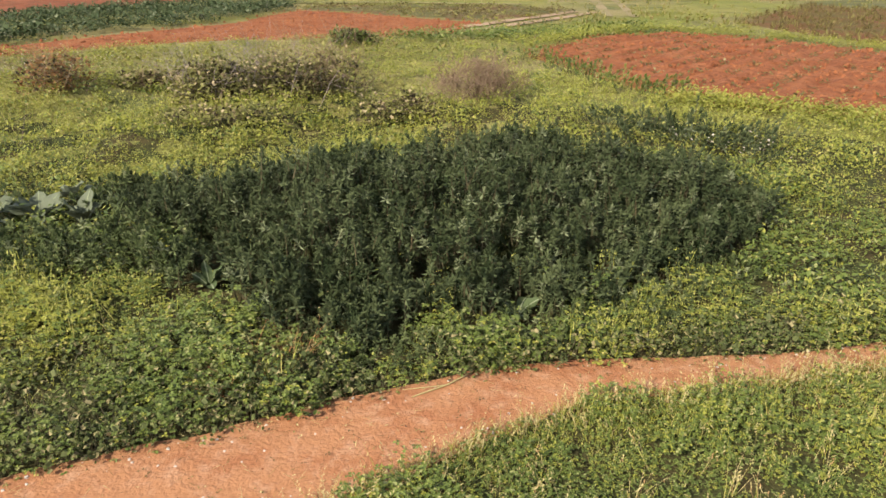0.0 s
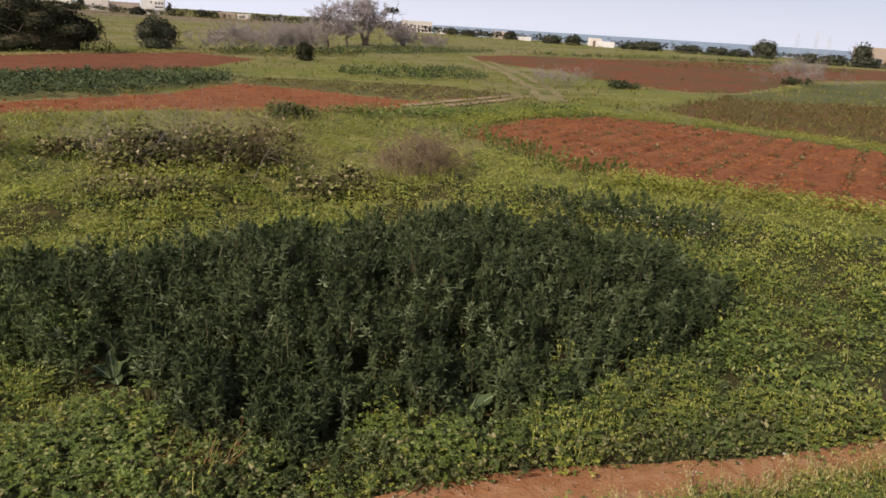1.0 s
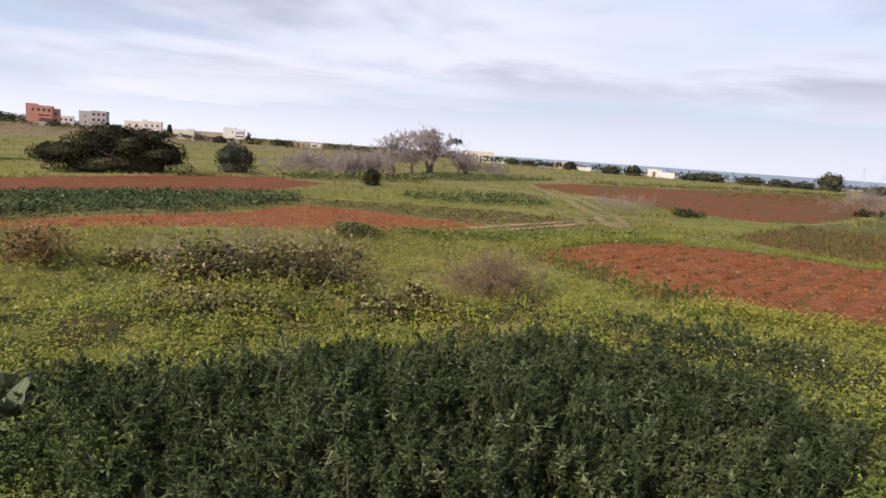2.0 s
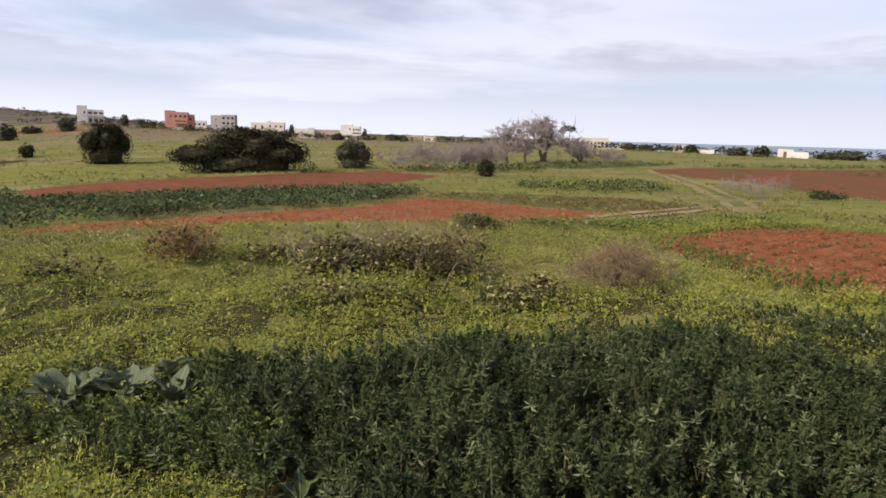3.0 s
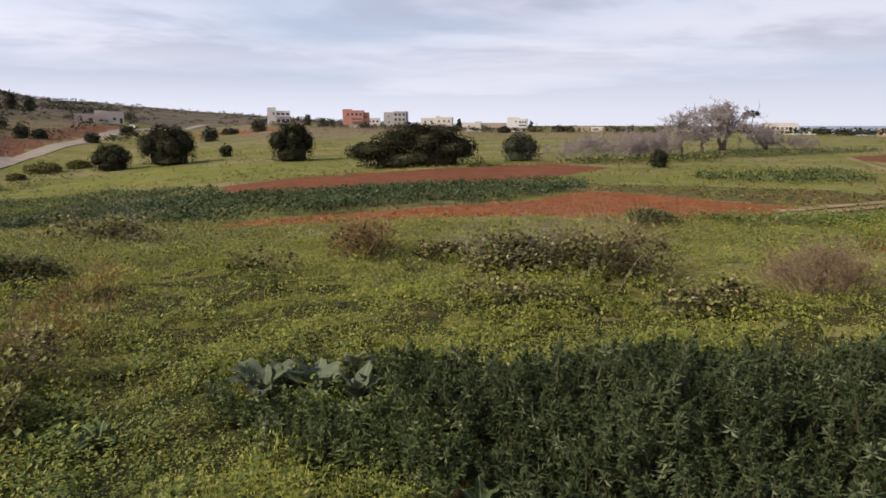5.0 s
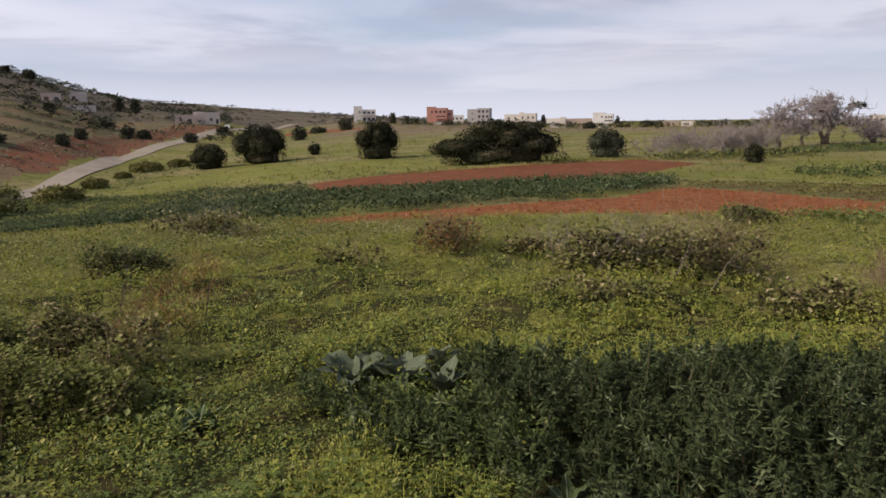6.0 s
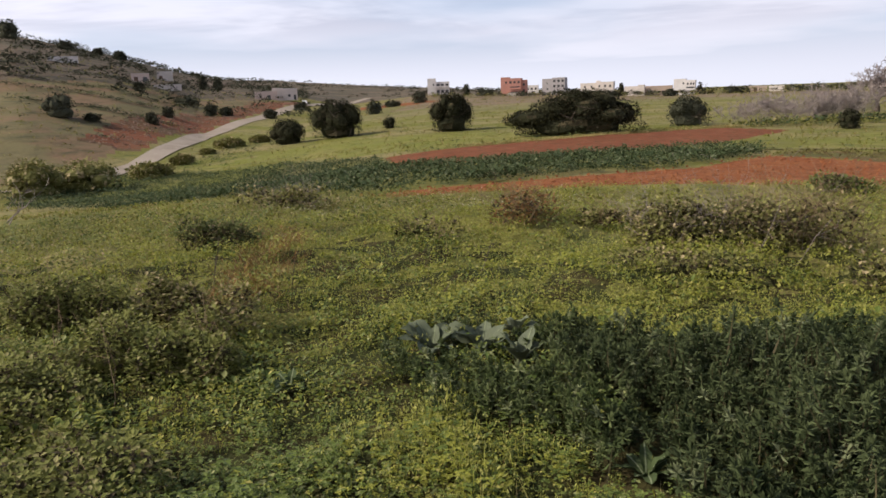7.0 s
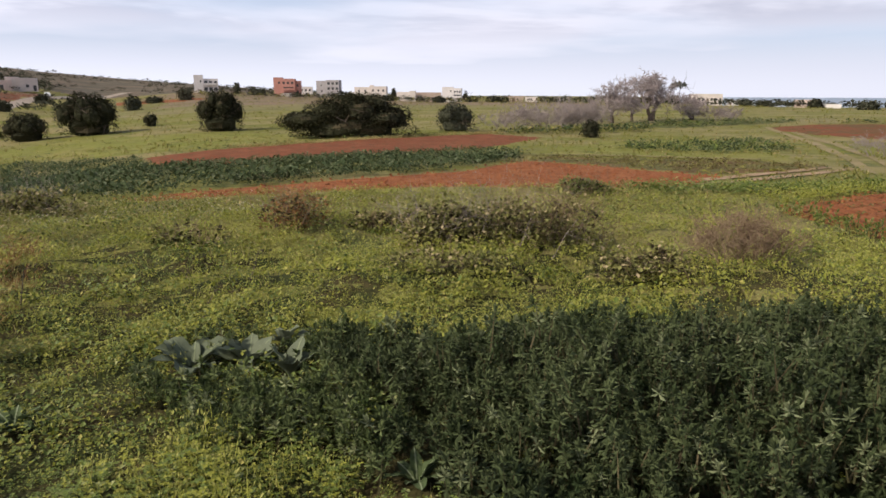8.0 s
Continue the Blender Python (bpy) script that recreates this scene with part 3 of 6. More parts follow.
def clover_shape(rng, umbels, lime, slot=0, leaves=22, size=1.0, three=False):
    """A wood sorrel plant: a dome of leaves on stalks, umbels of closed drooping flowers. Slots: leaf, bloom, stem, lime, olive."""
    s = Shape()
    h = rng.uniform(0.15, 0.27)
    for i in range(leaves):
        a, r = rng.uniform(0, 6.28), 0.12 * math.sqrt(rng.random())
        z = h * (1 - 0.55 * (r / 0.12) ** 2) * rng.uniform(0.45, 1.0)
        at, m = (r * math.cos(a), r * math.sin(a), z), 3 if rng.random() < lime else slot
        if three:
            turn, tilt = rng.uniform(0, 6.28), rng.gauss(-0.1, 0.4)
            for k in range(3):
                l = size * rng.uniform(0.019, 0.028)
                s.leaf(at, turn + k * 2.09, tilt * math.cos(k * 2.09) - 0.15, l, l * rng.uniform(0.85, 1.1), m, 0.35)
        else:
            l = size * rng.uniform(0.024, 0.044)
            s.leaf(at, rng.uniform(0, 6.28), rng.gauss(-0.1, 0.55), l, l * rng.uniform(0.55, 0.85), m)
    for i in range(umbels):
        a, r = rng.uniform(0, 6.28), 0.11 * math.sqrt(rng.random())
        x, y, z = r * math.cos(a), r * math.sin(a), h * rng.uniform(0.95, 1.25)
        if three:
            s.blade((x, y, z - 0.10), a, 1.4, 0.10, 0.004, 3, 0.1)
        for k in range(rng.randint(2, 4)):
            q = rng.uniform(0, 6.28)
            s.leaf((x + 0.012 * math.cos(q), y + 0.012 * math.sin(q), z), q, rng.uniform(-1.45, -0.7), min(size, 1.0) * rng.uniform(0.018, 0.030), min(size, 1.0) * rng.uniform(0.008, 0.012), 1)
    return s


def sprig_shape(rng):
    """The leafy head of a tall dark weed: a star of joined leaves over a leafy stem. Slots: leaf, stem."""
    s = Shape()
    h = rng.uniform(0.20, 0.30)
    s.blade((0, 0, 0), rng.uniform(0, 6.28), 1.45, h, 0.012, 1, 0.1)
    turn = rng.uniform(0, 6.28)
    for part_no, (n, z0, z1) in enumerate(((7, 0.40, 0.75), (14, 0.78, 1.0))):
        k = len(s.v)
        heart = Vector((0, 0, h * (z0 + z1) / 2))
        s.v.append(heart)
        for i in range(n):
            f = i / (n - 1)
            a = turn + (i + 7 * part_no) * 2.4
            length = rng.uniform(0.042, 0.066) * (1.12 - 0.35 * f)
            rise = (0.1 if part_no == 0 else 0.3) + (0.4 if part_no == 0 else 0.9) * f + rng.uniform(-.3, .3)
            before = len(s.v)
            s.leaf(heart + Vector((0, 0, h * (z1 - z0) * (f - 0.5))), a, rise, length, length * rng.uniform(0.34, 0.48), 0, 0.3)
            s.f[-1] = (k, before + 1, before + 2, before + 3)
    return s


def grass_shape(rng, n=6, h=0.3, m=0, dry=1, w=0.009):
    """A tuft of blades. Slots: blade, dry blade."""
    s = Shape()
    for i in range(n):
        a = rng.uniform(0, 6.28)
        s.blade((rng.uniform(-.05, .05) * h * 3, rng.uniform(-.05, .05) * h * 3, 0), a, rng.uniform(0.9, 1.45), h * rng.uniform(0.6, 1.1), w, dry if rng.random() < 0.3 else m, rng.uniform(0.2, 0.9))
    return s


def clump_shape(rng, n, spread, h, size, m=0):
    """A rounded clump of leaves for farther plants."""
    s = Shape()
    for i in range(n):
        a, r = rng.uniform(0, 6.28), math.sqrt(rng.random())
        z = h * (0.15 + 0.85 * math.sqrt(max(0, 1 - r * r)) * rng.uniform(0.45, 1.0))
        s.leaf((r * spread * math.cos(a), r * spread * math.sin(a), z), a + rng.uniform(-1, 1), rng.uniform(-.3, .9), size * rng.uniform(.7, 1.3), size * rng.uniform(.5, .9), m)
    return s


RNG = random.Random(11)
def clover_set(leaves, size, three=False, more=1.0):
    """Green plants, flowering ones, lush ones, lush and flowering ones, dull ones."""
    return [clover_shape(RNG, int(u * more), lime, slot, leaves, size, three) for n, u, lime, slot in ((6, 0, 0.10, 0), (4, 2, 0.35, 0), (4, 2, 0.62, 0), (4, 4, 0.80, 0), (5, 0, 0.1, 4)) for i in range(n)]


CLOVERS, MID_CLOVERS, FAR_CLOVERS = clover_set(10, 0.95, True), clover_set(14, 1.05, False, 0.75), clover_set(13, 1.08, False, 0.5)
SPRIGS = [sprig_shape(RNG) for i in range(8)]
GRASSES = [grass_shape(RNG) for i in range(6)]

# the dark weed patch, in plan
DARK = [(-0.9, 6.6), (-0.2, 5.1), (0.1, 4.0), (0.5, 3.3), (1.25, 3.2), (1.9, 3.1), (2.6, 3.08), (3.2, 3.18), (3.9, 3.38), (4.8, 3.7), (5.9, 4.15), (6.1, 5.1), (5.4, 6.2), (4.8, 7.0), (4.0, 7.4), (3.1, 7.2), (2.3, 7.2), (1.4, 7.6), (0.8, 7.0), (-0.2, 6.7), (-0.9, 7.0)]
DARK_SIDE = [(-2.5, 6.2), (-2.1, 5.35), (-1.3, 4.95), (-0.6, 4.65), (-0.1, 4.0), (0.4, 4.6), (0.2, 6.4), (-0.9, 7.2), (-1.9, 7.3)]


def scatter_in(rng, n, x0, x1, y0, y1):
    return rng.uniform(x0, x1, n), rng.uniform(y0, y1, n)


def way_gap(x, y):
    """How far a place lies from the footpath's line, less its half width."""
    line = np.array(FOOTPATH)
    mid = np.interp(x, line[:, 0], line[:, 1])
    half = 0.5 * np.interp(x, line[:, 0], (0.95, 1.0, 0.95, 0.95, 0.78, 0.56, 0.40, 0.30, 0.5, 0.8))
    return np.abs(y - mid) - half * (1 + 0.12 * wave(x, y, 0.5))


def dark_height(x, y):
    """Height of the dark weeds, rounding off towards the rim."""
    cx, cy = np.array(DARK).T
    d = np.full(np.shape(x), 9.0)
    for k in range(len(DARK)):
        d = np.minimum(d, np.hypot(x - cx[k], y - cy[k]))
    return 0.20 + 0.46 * smooth(np.clip(d / 1.5, 0, 1)) + 0.08 * wave(x, y, 0.55, 4)


BROAD_PLANTS = ((-2.25, 6.55), (-1.75, 6.65), (-1.30, 6.45), (-3.3, 5.4), (-0.1, 4.55), (2.3, 3.25), (-1.5, 7.3))


def clear_of_broad(x, y, gap):
    out = np.ones(np.shape(x), bool)
    for k, (bx, by) in enumerate(BROAD_PLANTS):
        big = gap * 1.15 if k < 3 else gap
        out &= np.hypot(x - bx, (y - by + 0.8 * big) * 0.6) > big
    return out


def in_dark(x, y):
    return inside(x + 0.28 * wave(x, y, 0.45, 2), y + 0.28 * wave(x, y, 0.45, 7), DARK)


def dark_patch():
    rng = np.random.RandomState(5)
    x, y = scatter_in(rng, 20000, -3.2, 6.6, 3.0, 7.9)
    jx, jy = x + 0.28 * wave(x, y, 0.45, 2), y + 0.28 * wave(x, y, 0.45, 7)
    main = inside(jx, jy, DARK)
    side = inside(jx, jy, DARK_SIDE) & ~main
    keep = (main | (side & (rng.rand(len(x)) < 0.6))) & clear_of_broad(x, y, 0.24)
    x, y, side = x[keep], y[keep], side[keep]
    lump = wave(x, y, 0.22, 4) * 0.7 + wave(x, y, 0.10, 8) * 0.3 + wave(x, y, 0.55, 3) * 0.5
    full = (lump > -0.30) | (rng.rand(len(x)) < 0.12)
    x, y, side, lump = x[full], y[full], side[full], lump[full]
    h = np.where(side, 0.26 + 0.12 * lump, dark_height(x, y) + 0.24 * np.clip(lump, -0.8, 1.0) + 0.10 * (wave(x, y, 0.35, 21) > 0.55))
    top = rng.rand(len(x)) < 0.55
    f = np.where(top, rng.uniform(0.75, 1.08, len(x)), rng.uniform(0.25, 0.7, len(x)))
    z = ground_z(x, y) + np.maximum(h * f - 0.24, 0.0)
    sizes = rng.uniform(0.65, 1.25, len(x))
    for these, leaf, label in ((~side, M_DARK_LEAF, "dense patch of tall dark grey green weeds"), (side, M_GREY_LEAF, "lower grey green weeds beside the dark patch")):
        k = np.where(these)[0]
        ob = scatter("dark_weeds", SPRIGS, x[k], y[k], z[k], sizes[k], rng.randint(0, 8, len(k)), [leaf, M_STEM], 3, 0.22)
        tagged(ob, label, "weeds", "", "stuff")


dark_patch()


def clover_field():
    """The low weeds of the near field, thick near by and thinner farther out."""
    rng = np.random.RandomState(7)
    xs, ys = [], []
    for r0, r1, per in ((1.6, 5.4, 170), (5.4, 9.0, 120), (9.0, 15.0, 66), (15.0, 21.0, 30)):
        half = radians(62)
        n = int(per * half * (r1 * r1 - r0 * r0))
        r = np.sqrt(rng.uniform(r0 * r0, r1 * r1, n))
        a = rng.uniform(-half, half, n) + radians(-4)
        xs.append(-r * np.sin(a))
        ys.append(r * np.cos(a))
    xs.append(rng.uniform(-5, 5, 900))
    ys.append(rng.uniform(-5, 0.0, 900))
    vx = rng.uniform(-3.2, 7.2, 5200)
    vy = 2.1 - (2.5 + 0.5 * wave(vx, vx, 1.2, 3)) * rng.rand(5200) ** 1.25
    some = rng.rand(5200) < np.clip((vx + 3.2) / 2.4, 0, 1) * np.clip((7.2 - vx) / 1.6, 0, 1)
    xs.append(vx[some])
    ys.append(vy[some])
    x, y = np.concatenate(xs), np.concatenate(ys)
    keep = way_gap(x, y) > -0.06 + 0.14 * rng.rand(len(x))
    keep &= (~in_dark(x, y) | (rng.rand(len(x)) < 0.06)) & clear_of_broad(x, y, 0.13)
    for f in (F_RIGHT, F_MID, F_BEAN):
        keep &= ~inside(x + 0.3 * wave(x, y, 1.2), y + 0.3 * wave(x, y, 1.2, 3), f)
    x, y = x[keep], y[keep]
    r = np.hypot(x, y)
    gold = wave(x, y, 2.6, 1) * 0.6 + wave(x, y, 0.7, 6) * 0.5 + rng.randn(len(x)) * 0.18 - 0.1 + np.where(y > 7.2, 0.35, -0.1) + np.where((x > 3.5) & (y < 5.5) & (y > 3.4), 0.2, 0) - np.where((y < 3.3) & (y > 2.0), np.where((x > 0.3) & (x < 4.2), 0.4, 0.1), 0) + np.where((x > 3) & (y > 6.5), 0.4, 0) + np.where((x > -0.5) & (r > 14), 0.35, 0) + np.where(r > 7.6, 0.25, 0) - 0.2 * np.clip((4.6 - y) / 1.5, 0, 1) * ((x < 3) & (x > -1.0)) - 0.35 * inside(x, y, DARK_SIDE) + 0.25 * ((x < -1.5) & (y < 7.0) & (y > 3.4)) + 0.3 * np.exp(-((x + 1.1) ** 2 + (y - 4.4) ** 2) / 0.8) - 0.55 * np.exp(-((x - 0.0) ** 2 + (y - 3.6) ** 2) / 0.7) - 0.35 * np.exp(-((x + 2.2) ** 2 + (y - 7.8) ** 2) / 1.6)
    picks = np.where(gold < -0.25, rng.randint(0, 6, len(x)), np.where(gold < 0.15, rng.randint(4, 12, len(x)), np.where(gold < 0.6, rng.randint(10, 16, len(x)), rng.randint(13, 18, len(x)))))
    dull = wave(x, y, 1.9, 12) * 0.4 + rng.randn(len(x)) * 0.35 + (r - 13.5) * 0.10 + np.where(x < -1.5, -0.15, -0.75)
    picks = np.where((r > 9) & (dull > 0.1), rng.randint(18, 23, len(x)), picks)
    lift = 1 + 0.50 * wave(x, y, 0.7, 2) + 0.50 * wave(x, y, 0.22, 5)
    line = np.array(FOOTPATH)
    verge = y < np.interp(x, line[:, 0], line[:, 1])
    sizes = rng.uniform(0.75, 1.2, len(x)) * np.where(verge, np.clip(lift, 0.8, 1.5) * 0.66, np.clip(lift, 0.4, 1.9)) * np.where(r > 13, 0.85, 1.0)
    picks = np.where(verge & (picks > 9), picks - 8, picks)
    for shapes, near in ((CLOVERS, r < 5.4), (MID_CLOVERS, (r >= 5.4) & (r < 9)), (FAR_CLOVERS, r >= 9)):
        ob = scatter("wild_clover", shapes, x[near], y[near], ground_z(x[near], y[near]) - 0.02, sizes[near], picks[near], [M_CLOVER, M_YELLOW, M_STEM, M_LIME, M_OLIVE], 4, 0.2)
        tagged(ob, "low green weeds with small pale yellow flowers", "weeds", "", "stuff")


clover_field()


def near_grass():
    """Thin grass between the weeds, dry along the footpath."""
    rng = np.random.RandomState(9)
    x, y = scatter_in(rng, 6000, -9, 9, 1.0, 14)
    keep = (way_gap(x, y) > 0.02) & ~inside(x, y, DARK) & ~inside(x, y, F_RIGHT) & (rng.rand(len(x)) < 0.25 + 0.5 * (wave(x, y, 1.3, 8) > 0.3))
    ex = rng.uniform(0.6, 5.0, 1200)
    line = np.array(FOOTPATH)
    ey = np.interp(ex, line[:, 0], line[:, 1]) - 0.5 * np.interp(ex, line[:, 0], (0.95, 1.0, 0.95, 0.95, 0.78, 0.56, 0.40, 0.30, 0.5, 0.8)) - rng.rand(1200) ** 2 * 0.5 + 0.04
    x, y = np.concatenate([x[keep], ex]), np.concatenate([y[keep], ey])
    sizes = rng.uniform(0.4, 0.9, len(x)) * np.where(y < 2.6, 0.5, np.where(y < 7, 0.7, 1.0))
    ob = scatter("grass", GRASSES, x, y, ground_z(x, y) - 0.01, sizes, rng.randint(0, 6, len(x)), [M_LIME, M_DRY], 5, 0.2)
    tagged(ob, "thin green and straw yellow grass", "grass", "", "stuff")


near_grass()


def mallow_shape(rng):
    """A low plant with round lobed leaves on stalks. Slots: leaf, stem."""
    s = Shape()
    for i in range(12):
        a, r = rng.uniform(0, 6.28), rng.uniform(0.03, 0.16)
        z, size = rng.uniform(0.03, 0.19), rng.uniform(0.008, 0.020)
        c = Vector((r * math.cos(a), r * math.sin(a), z))
        tip = Vector((rng.gauss(0, .6), rng.gauss(0, .6), 1)).normalized()
        u = tip.cross(Vector((math.sin(a), -math.cos(a), 0.1))).normalized()
        v = tip.cross(u)
        ring = [c + (u * math.cos(q * 1.047) + v * math.sin(q * 1.047)) * size * rng.uniform(0.85, 1.15) + tip * size * 0.45 * (q % 2) for q in range(6)]
        s.quad(ring[0], ring[1], ring[2], ring[3])
        s.quad(ring[3], ring[4], ring[5], ring[0])
        if i % 2:
            s.blade((0, 0, 0), a, math.atan2(z, r), math.hypot(z, r), 0.006, 1, 0.05)
    return s


def oat_shape(rng):
    """Thin dry stalks with drooping spikelets. Slots: blade, dry."""
    s = Shape()
    for i in range(4):
        a, h = rng.uniform(0, 6.28), rng.uniform(0.15, 0.30)
        x, y = rng.uniform(-.05, .05), rng.uniform(-.05, .05)
        s.blade((x, y, 0), a, 1.35, h, 0.004, i % 2, 0.3)
        for q in range(4):
            f = 0.65 + 0.1 * q
            s.leaf((x + 0.2 * f * h * math.cos(a), y + 0.2 * f * h * math.sin(a), f * h), a + rng.uniform(-1.5, 1.5), rng.uniform(-1.2, -0.2), rng.uniform(0.022, 0.036), 0.009, 1)
    return s


def path_rim():
    """Round leaved weeds on the far rim of the footpath, dry oats on the near one."""
    rng = np.random.RandomState(33)
    line = np.array(FOOTPATH)
    half = (0.95, 1.0, 0.95, 0.95, 0.78, 0.56, 0.40, 0.30, 0.5, 0.8)
    x = np.concatenate([rng.uniform(-3, 5.2, 620), rng.uniform(-2.6, 0.8, 300)])
    rim = np.interp(x, line[:, 0], line[:, 1]) + 0.5 * np.interp(x, line[:, 0], half)
    y = rim + np.concatenate([0.02 + 0.4 * rng.rand(620) ** 1.7, rng.uniform(0.3, 1.3, 300)])
    ok = wave(x, y, 0.4, 6) + 0.5 * rng.randn(len(x)) > -0.3
    x, y = x[ok], y[ok]
    shapes = [mallow_shape(RNG) for i in range(6)]
    ob = scatter("mallow", shapes, x, y, ground_z(x, y) - 0.01, rng.uniform(0.7, 1.35, len(x)), rng.randint(0, 6, len(x)), [M_MALLOW, M_STEM], 14, 0.15)
    tagged(ob, "low weeds with round lobed leaves beside the footpath", "weeds", "", "stuff")
    x = rng.uniform(-0.6, 5.4, 420)
    y = np.interp(x, line[:, 0], line[:, 1]) - 0.5 * np.interp(x, line[:, 0], half) + 0.05 - np.where(rng.rand(420) < 0.5, 0.18, 1.5) * rng.rand(420) * np.where(x > 2.2, 1.2, 0.8)
    ob = scatter("wild_oats", [oat_shape(RNG) for i in range(5)], x, y, ground_z(x, y) - 0.01, rng.uniform(0.55, 1.0, 420), rng.randint(0, 5, 420), [M_LIME, M_DRY], 15, 0.3)
    tagged(ob, "straw yellow wild oats along the footpath", "grass", "", "stuff")


path_rim()


def patch(name, line, width, count, shapes, mats, size, label, category, seed):
    """Weeds along a line of the plan."""
    rng = np.random.RandomState(seed)
    pts = np.array(line, float)
    u = rng.uniform(0, len(pts) - 1, count)
    x = np.interp(u, np.arange(len(pts)), pts[:, 0]) + rng.randn(count) * width
    y = np.interp(u, np.arange(len(pts)), pts[:, 1]) + rng.randn(count) * width
    ob = scatter(name, shapes, x, y, ground_z(x, y) - 0.02, rng.uniform(0.7, 1.2, count) * size, rng.randint(0, len(shapes), count), mats, seed, 0.3)
    return tagged(ob, label, category, "", "stuff")


patch("dry_weeds", [(-5.4, 7.0), (-5.3, 8.0), (-6.3, 10.6), (-7.6, 12.5)], 0.26, 520, [grass_shape(RNG, 12, 0.5, 0, 1, 0.012) for i in range(4)], [M_RUST, M_DRY], 0.62, "strip of rust brown dry weeds", "weeds", 21)
patch("dry_weeds", [(0.0, 3.1), (0.5, 3.1)], 0.12, 30, [grass_shape(RNG, 12, 0.4, 0, 1, 0.012) for i in range(4)], [M_RUST, M_DRY], 0.7, "small tuft of rust brown weeds beside the footpath", "weeds", 22)
patch("foot_weeds", [(0.4, 3.0), (1.4, 2.95), (2.6, 2.85), (3.6, 3.05), (4.6, 3.3)], 0.16, 620, SPRIGS, [M_GREY_LEAF, M_STEM], 0.62, "low dark green weeds in front of the dark patch", "weeds", 63)
patch("tall_weeds", [(6.6, 8.0), (7.8, 6.6)], 0.45, 300, SPRIGS, [M_DARK_LEAF, M_STEM], 1.2, "loose stand of dark green weeds", "weeds", 23)
patch("field_margin_weeds", [(8.2, 16.6), (8.6, 14.0), (8.4, 11.6), (8.9, 10.2)], 0.3, 170, SPRIGS, [M_CLOVER, M_STEM], 1.3, "dark green weeds along the ploughed field", "weeds", 24)
patch("field_margin_weeds", [(6.0, 20.8), (9.5, 21.0), (13.0, 21.6), (17.5, 24.0)], 0.7, 380, [clump_shape(RNG, 18, .3, .35, .09) for i in range(4)], [M_CLOVER], 1.0, "dark green weeds beside the farm track", "weeds", 25)


patch("balk_weeds", [(9.3, 18.2), (13.0, 21.2), (17.0, 22.6), (20.2, 20.0), (21.2, 16.0), (22.0, 12.6)], 0.35, 900, [clump_shape(RNG, 18, .22, .35, .055) for i in range(4)], [M_LIME], 1.0, "yellow green weeds along the field edge", "weeds", 26)
patch("balk_weeds", [(13.0, 5.2), (11.3, 7.8), (9.6, 9.0), (8.9, 10.0)], 0.25, 500, [clump_shape(RNG, 14, .16, .3, .06) for i in range(4)], [M_LIME], 1.0, "yellow green weeds along the ploughed earth", "weeds", 27)


# ---- things: parts and helpers ----


def thing(name, at, label, category, group=""):
    ob = new(name)
    ob.location = at
    return tagged(ob, label, category, group)


def under(ob, parent):
    """Make an object, built in its thing's own space, a part of it."""
    ob.parent = parent
    return ob


def part(name, bm, mat, parent, label=""):
    me = bpy.data.meshes.new(name)
    bm.to_mesh(me)
    bm.free()
    me.materials.append(mat)
    ob = new(name, me)
    ob.parent = parent
    return tagged(ob, label)


def shape_part(name, shape, mats, parent, label=""):
    v, f, m = shape.arrays()
    ob = quads(name, v, f, mats, m)
    ob.parent = parent
    return tagged(ob, label)


class Limbs:
    """Tapered four-sided tubes that branch."""

    def __init__(self, seed, least=0.0):
        self.v, self.f, self.rng, self.least = [], [], random.Random(seed), least

    def tube(self, points, radii, sides=4):
        k0 = len(self.v)
        for i, (p, r) in enumerate(zip(points, radii)):
            d = (points[min(i + 1, len(points) - 1)] - points[max(i - 1, 0)]).normalized()
            a = d.cross(Vector((0.3, 0.5, 0.8))).normalized()
            b = d.cross(a)
            self.v += [p + (a * math.cos(q) + b * math.sin(q)) * r for q in (6.2832 * j / sides for j in range(sides))]
        for i in range(len(points) - 1):
            for j in range(sides):
                k = k0 + sides * i
                self.f.append((k + j, k + (j + 1) % sides, k + sides + (j + 1) % sides, k + sides + j))

    def grow(self, start, way, length, radius, depth, forks=3, curl=0.35, rise=0.1, shrink=0.66):
        g, n = self.rng, 4 if depth > 2 else 3 if depth > 1 else 2 if depth else 1
        pts, d = [start], way.normalized()
        for i in range(n):
            d = (d + Vector((g.gauss(0, curl), g.gauss(0, curl), g.gauss(rise, curl))) * 0.55).normalized()
            pts.append(pts[-1] + d * length / n)
        self.tube(pts, [max(self.least, radius * (1 - 0.55 * i / n)) for i in range(n + 1)], 4 if depth > 1 else 3)
        if depth <= 0:
            return
        for k in range(forks):
            i = g.randint(max(1, n - 2), n)
            side = Vector((g.gauss(0, 1), g.gauss(0, 1), g.gauss(0.25, 0.7)))
            self.grow(pts[i], d * 0.7 + side * 0.75, length * shrink * g.uniform(0.75, 1.2), radius * 0.5, depth - 1, forks, curl, rise, shrink)

    def done(self, name, mat, parent, label=""):
        ob = quads(name, [tuple(p) for p in self.v], self.f, mat)
        ob.parent = parent
        return tagged(ob, label)


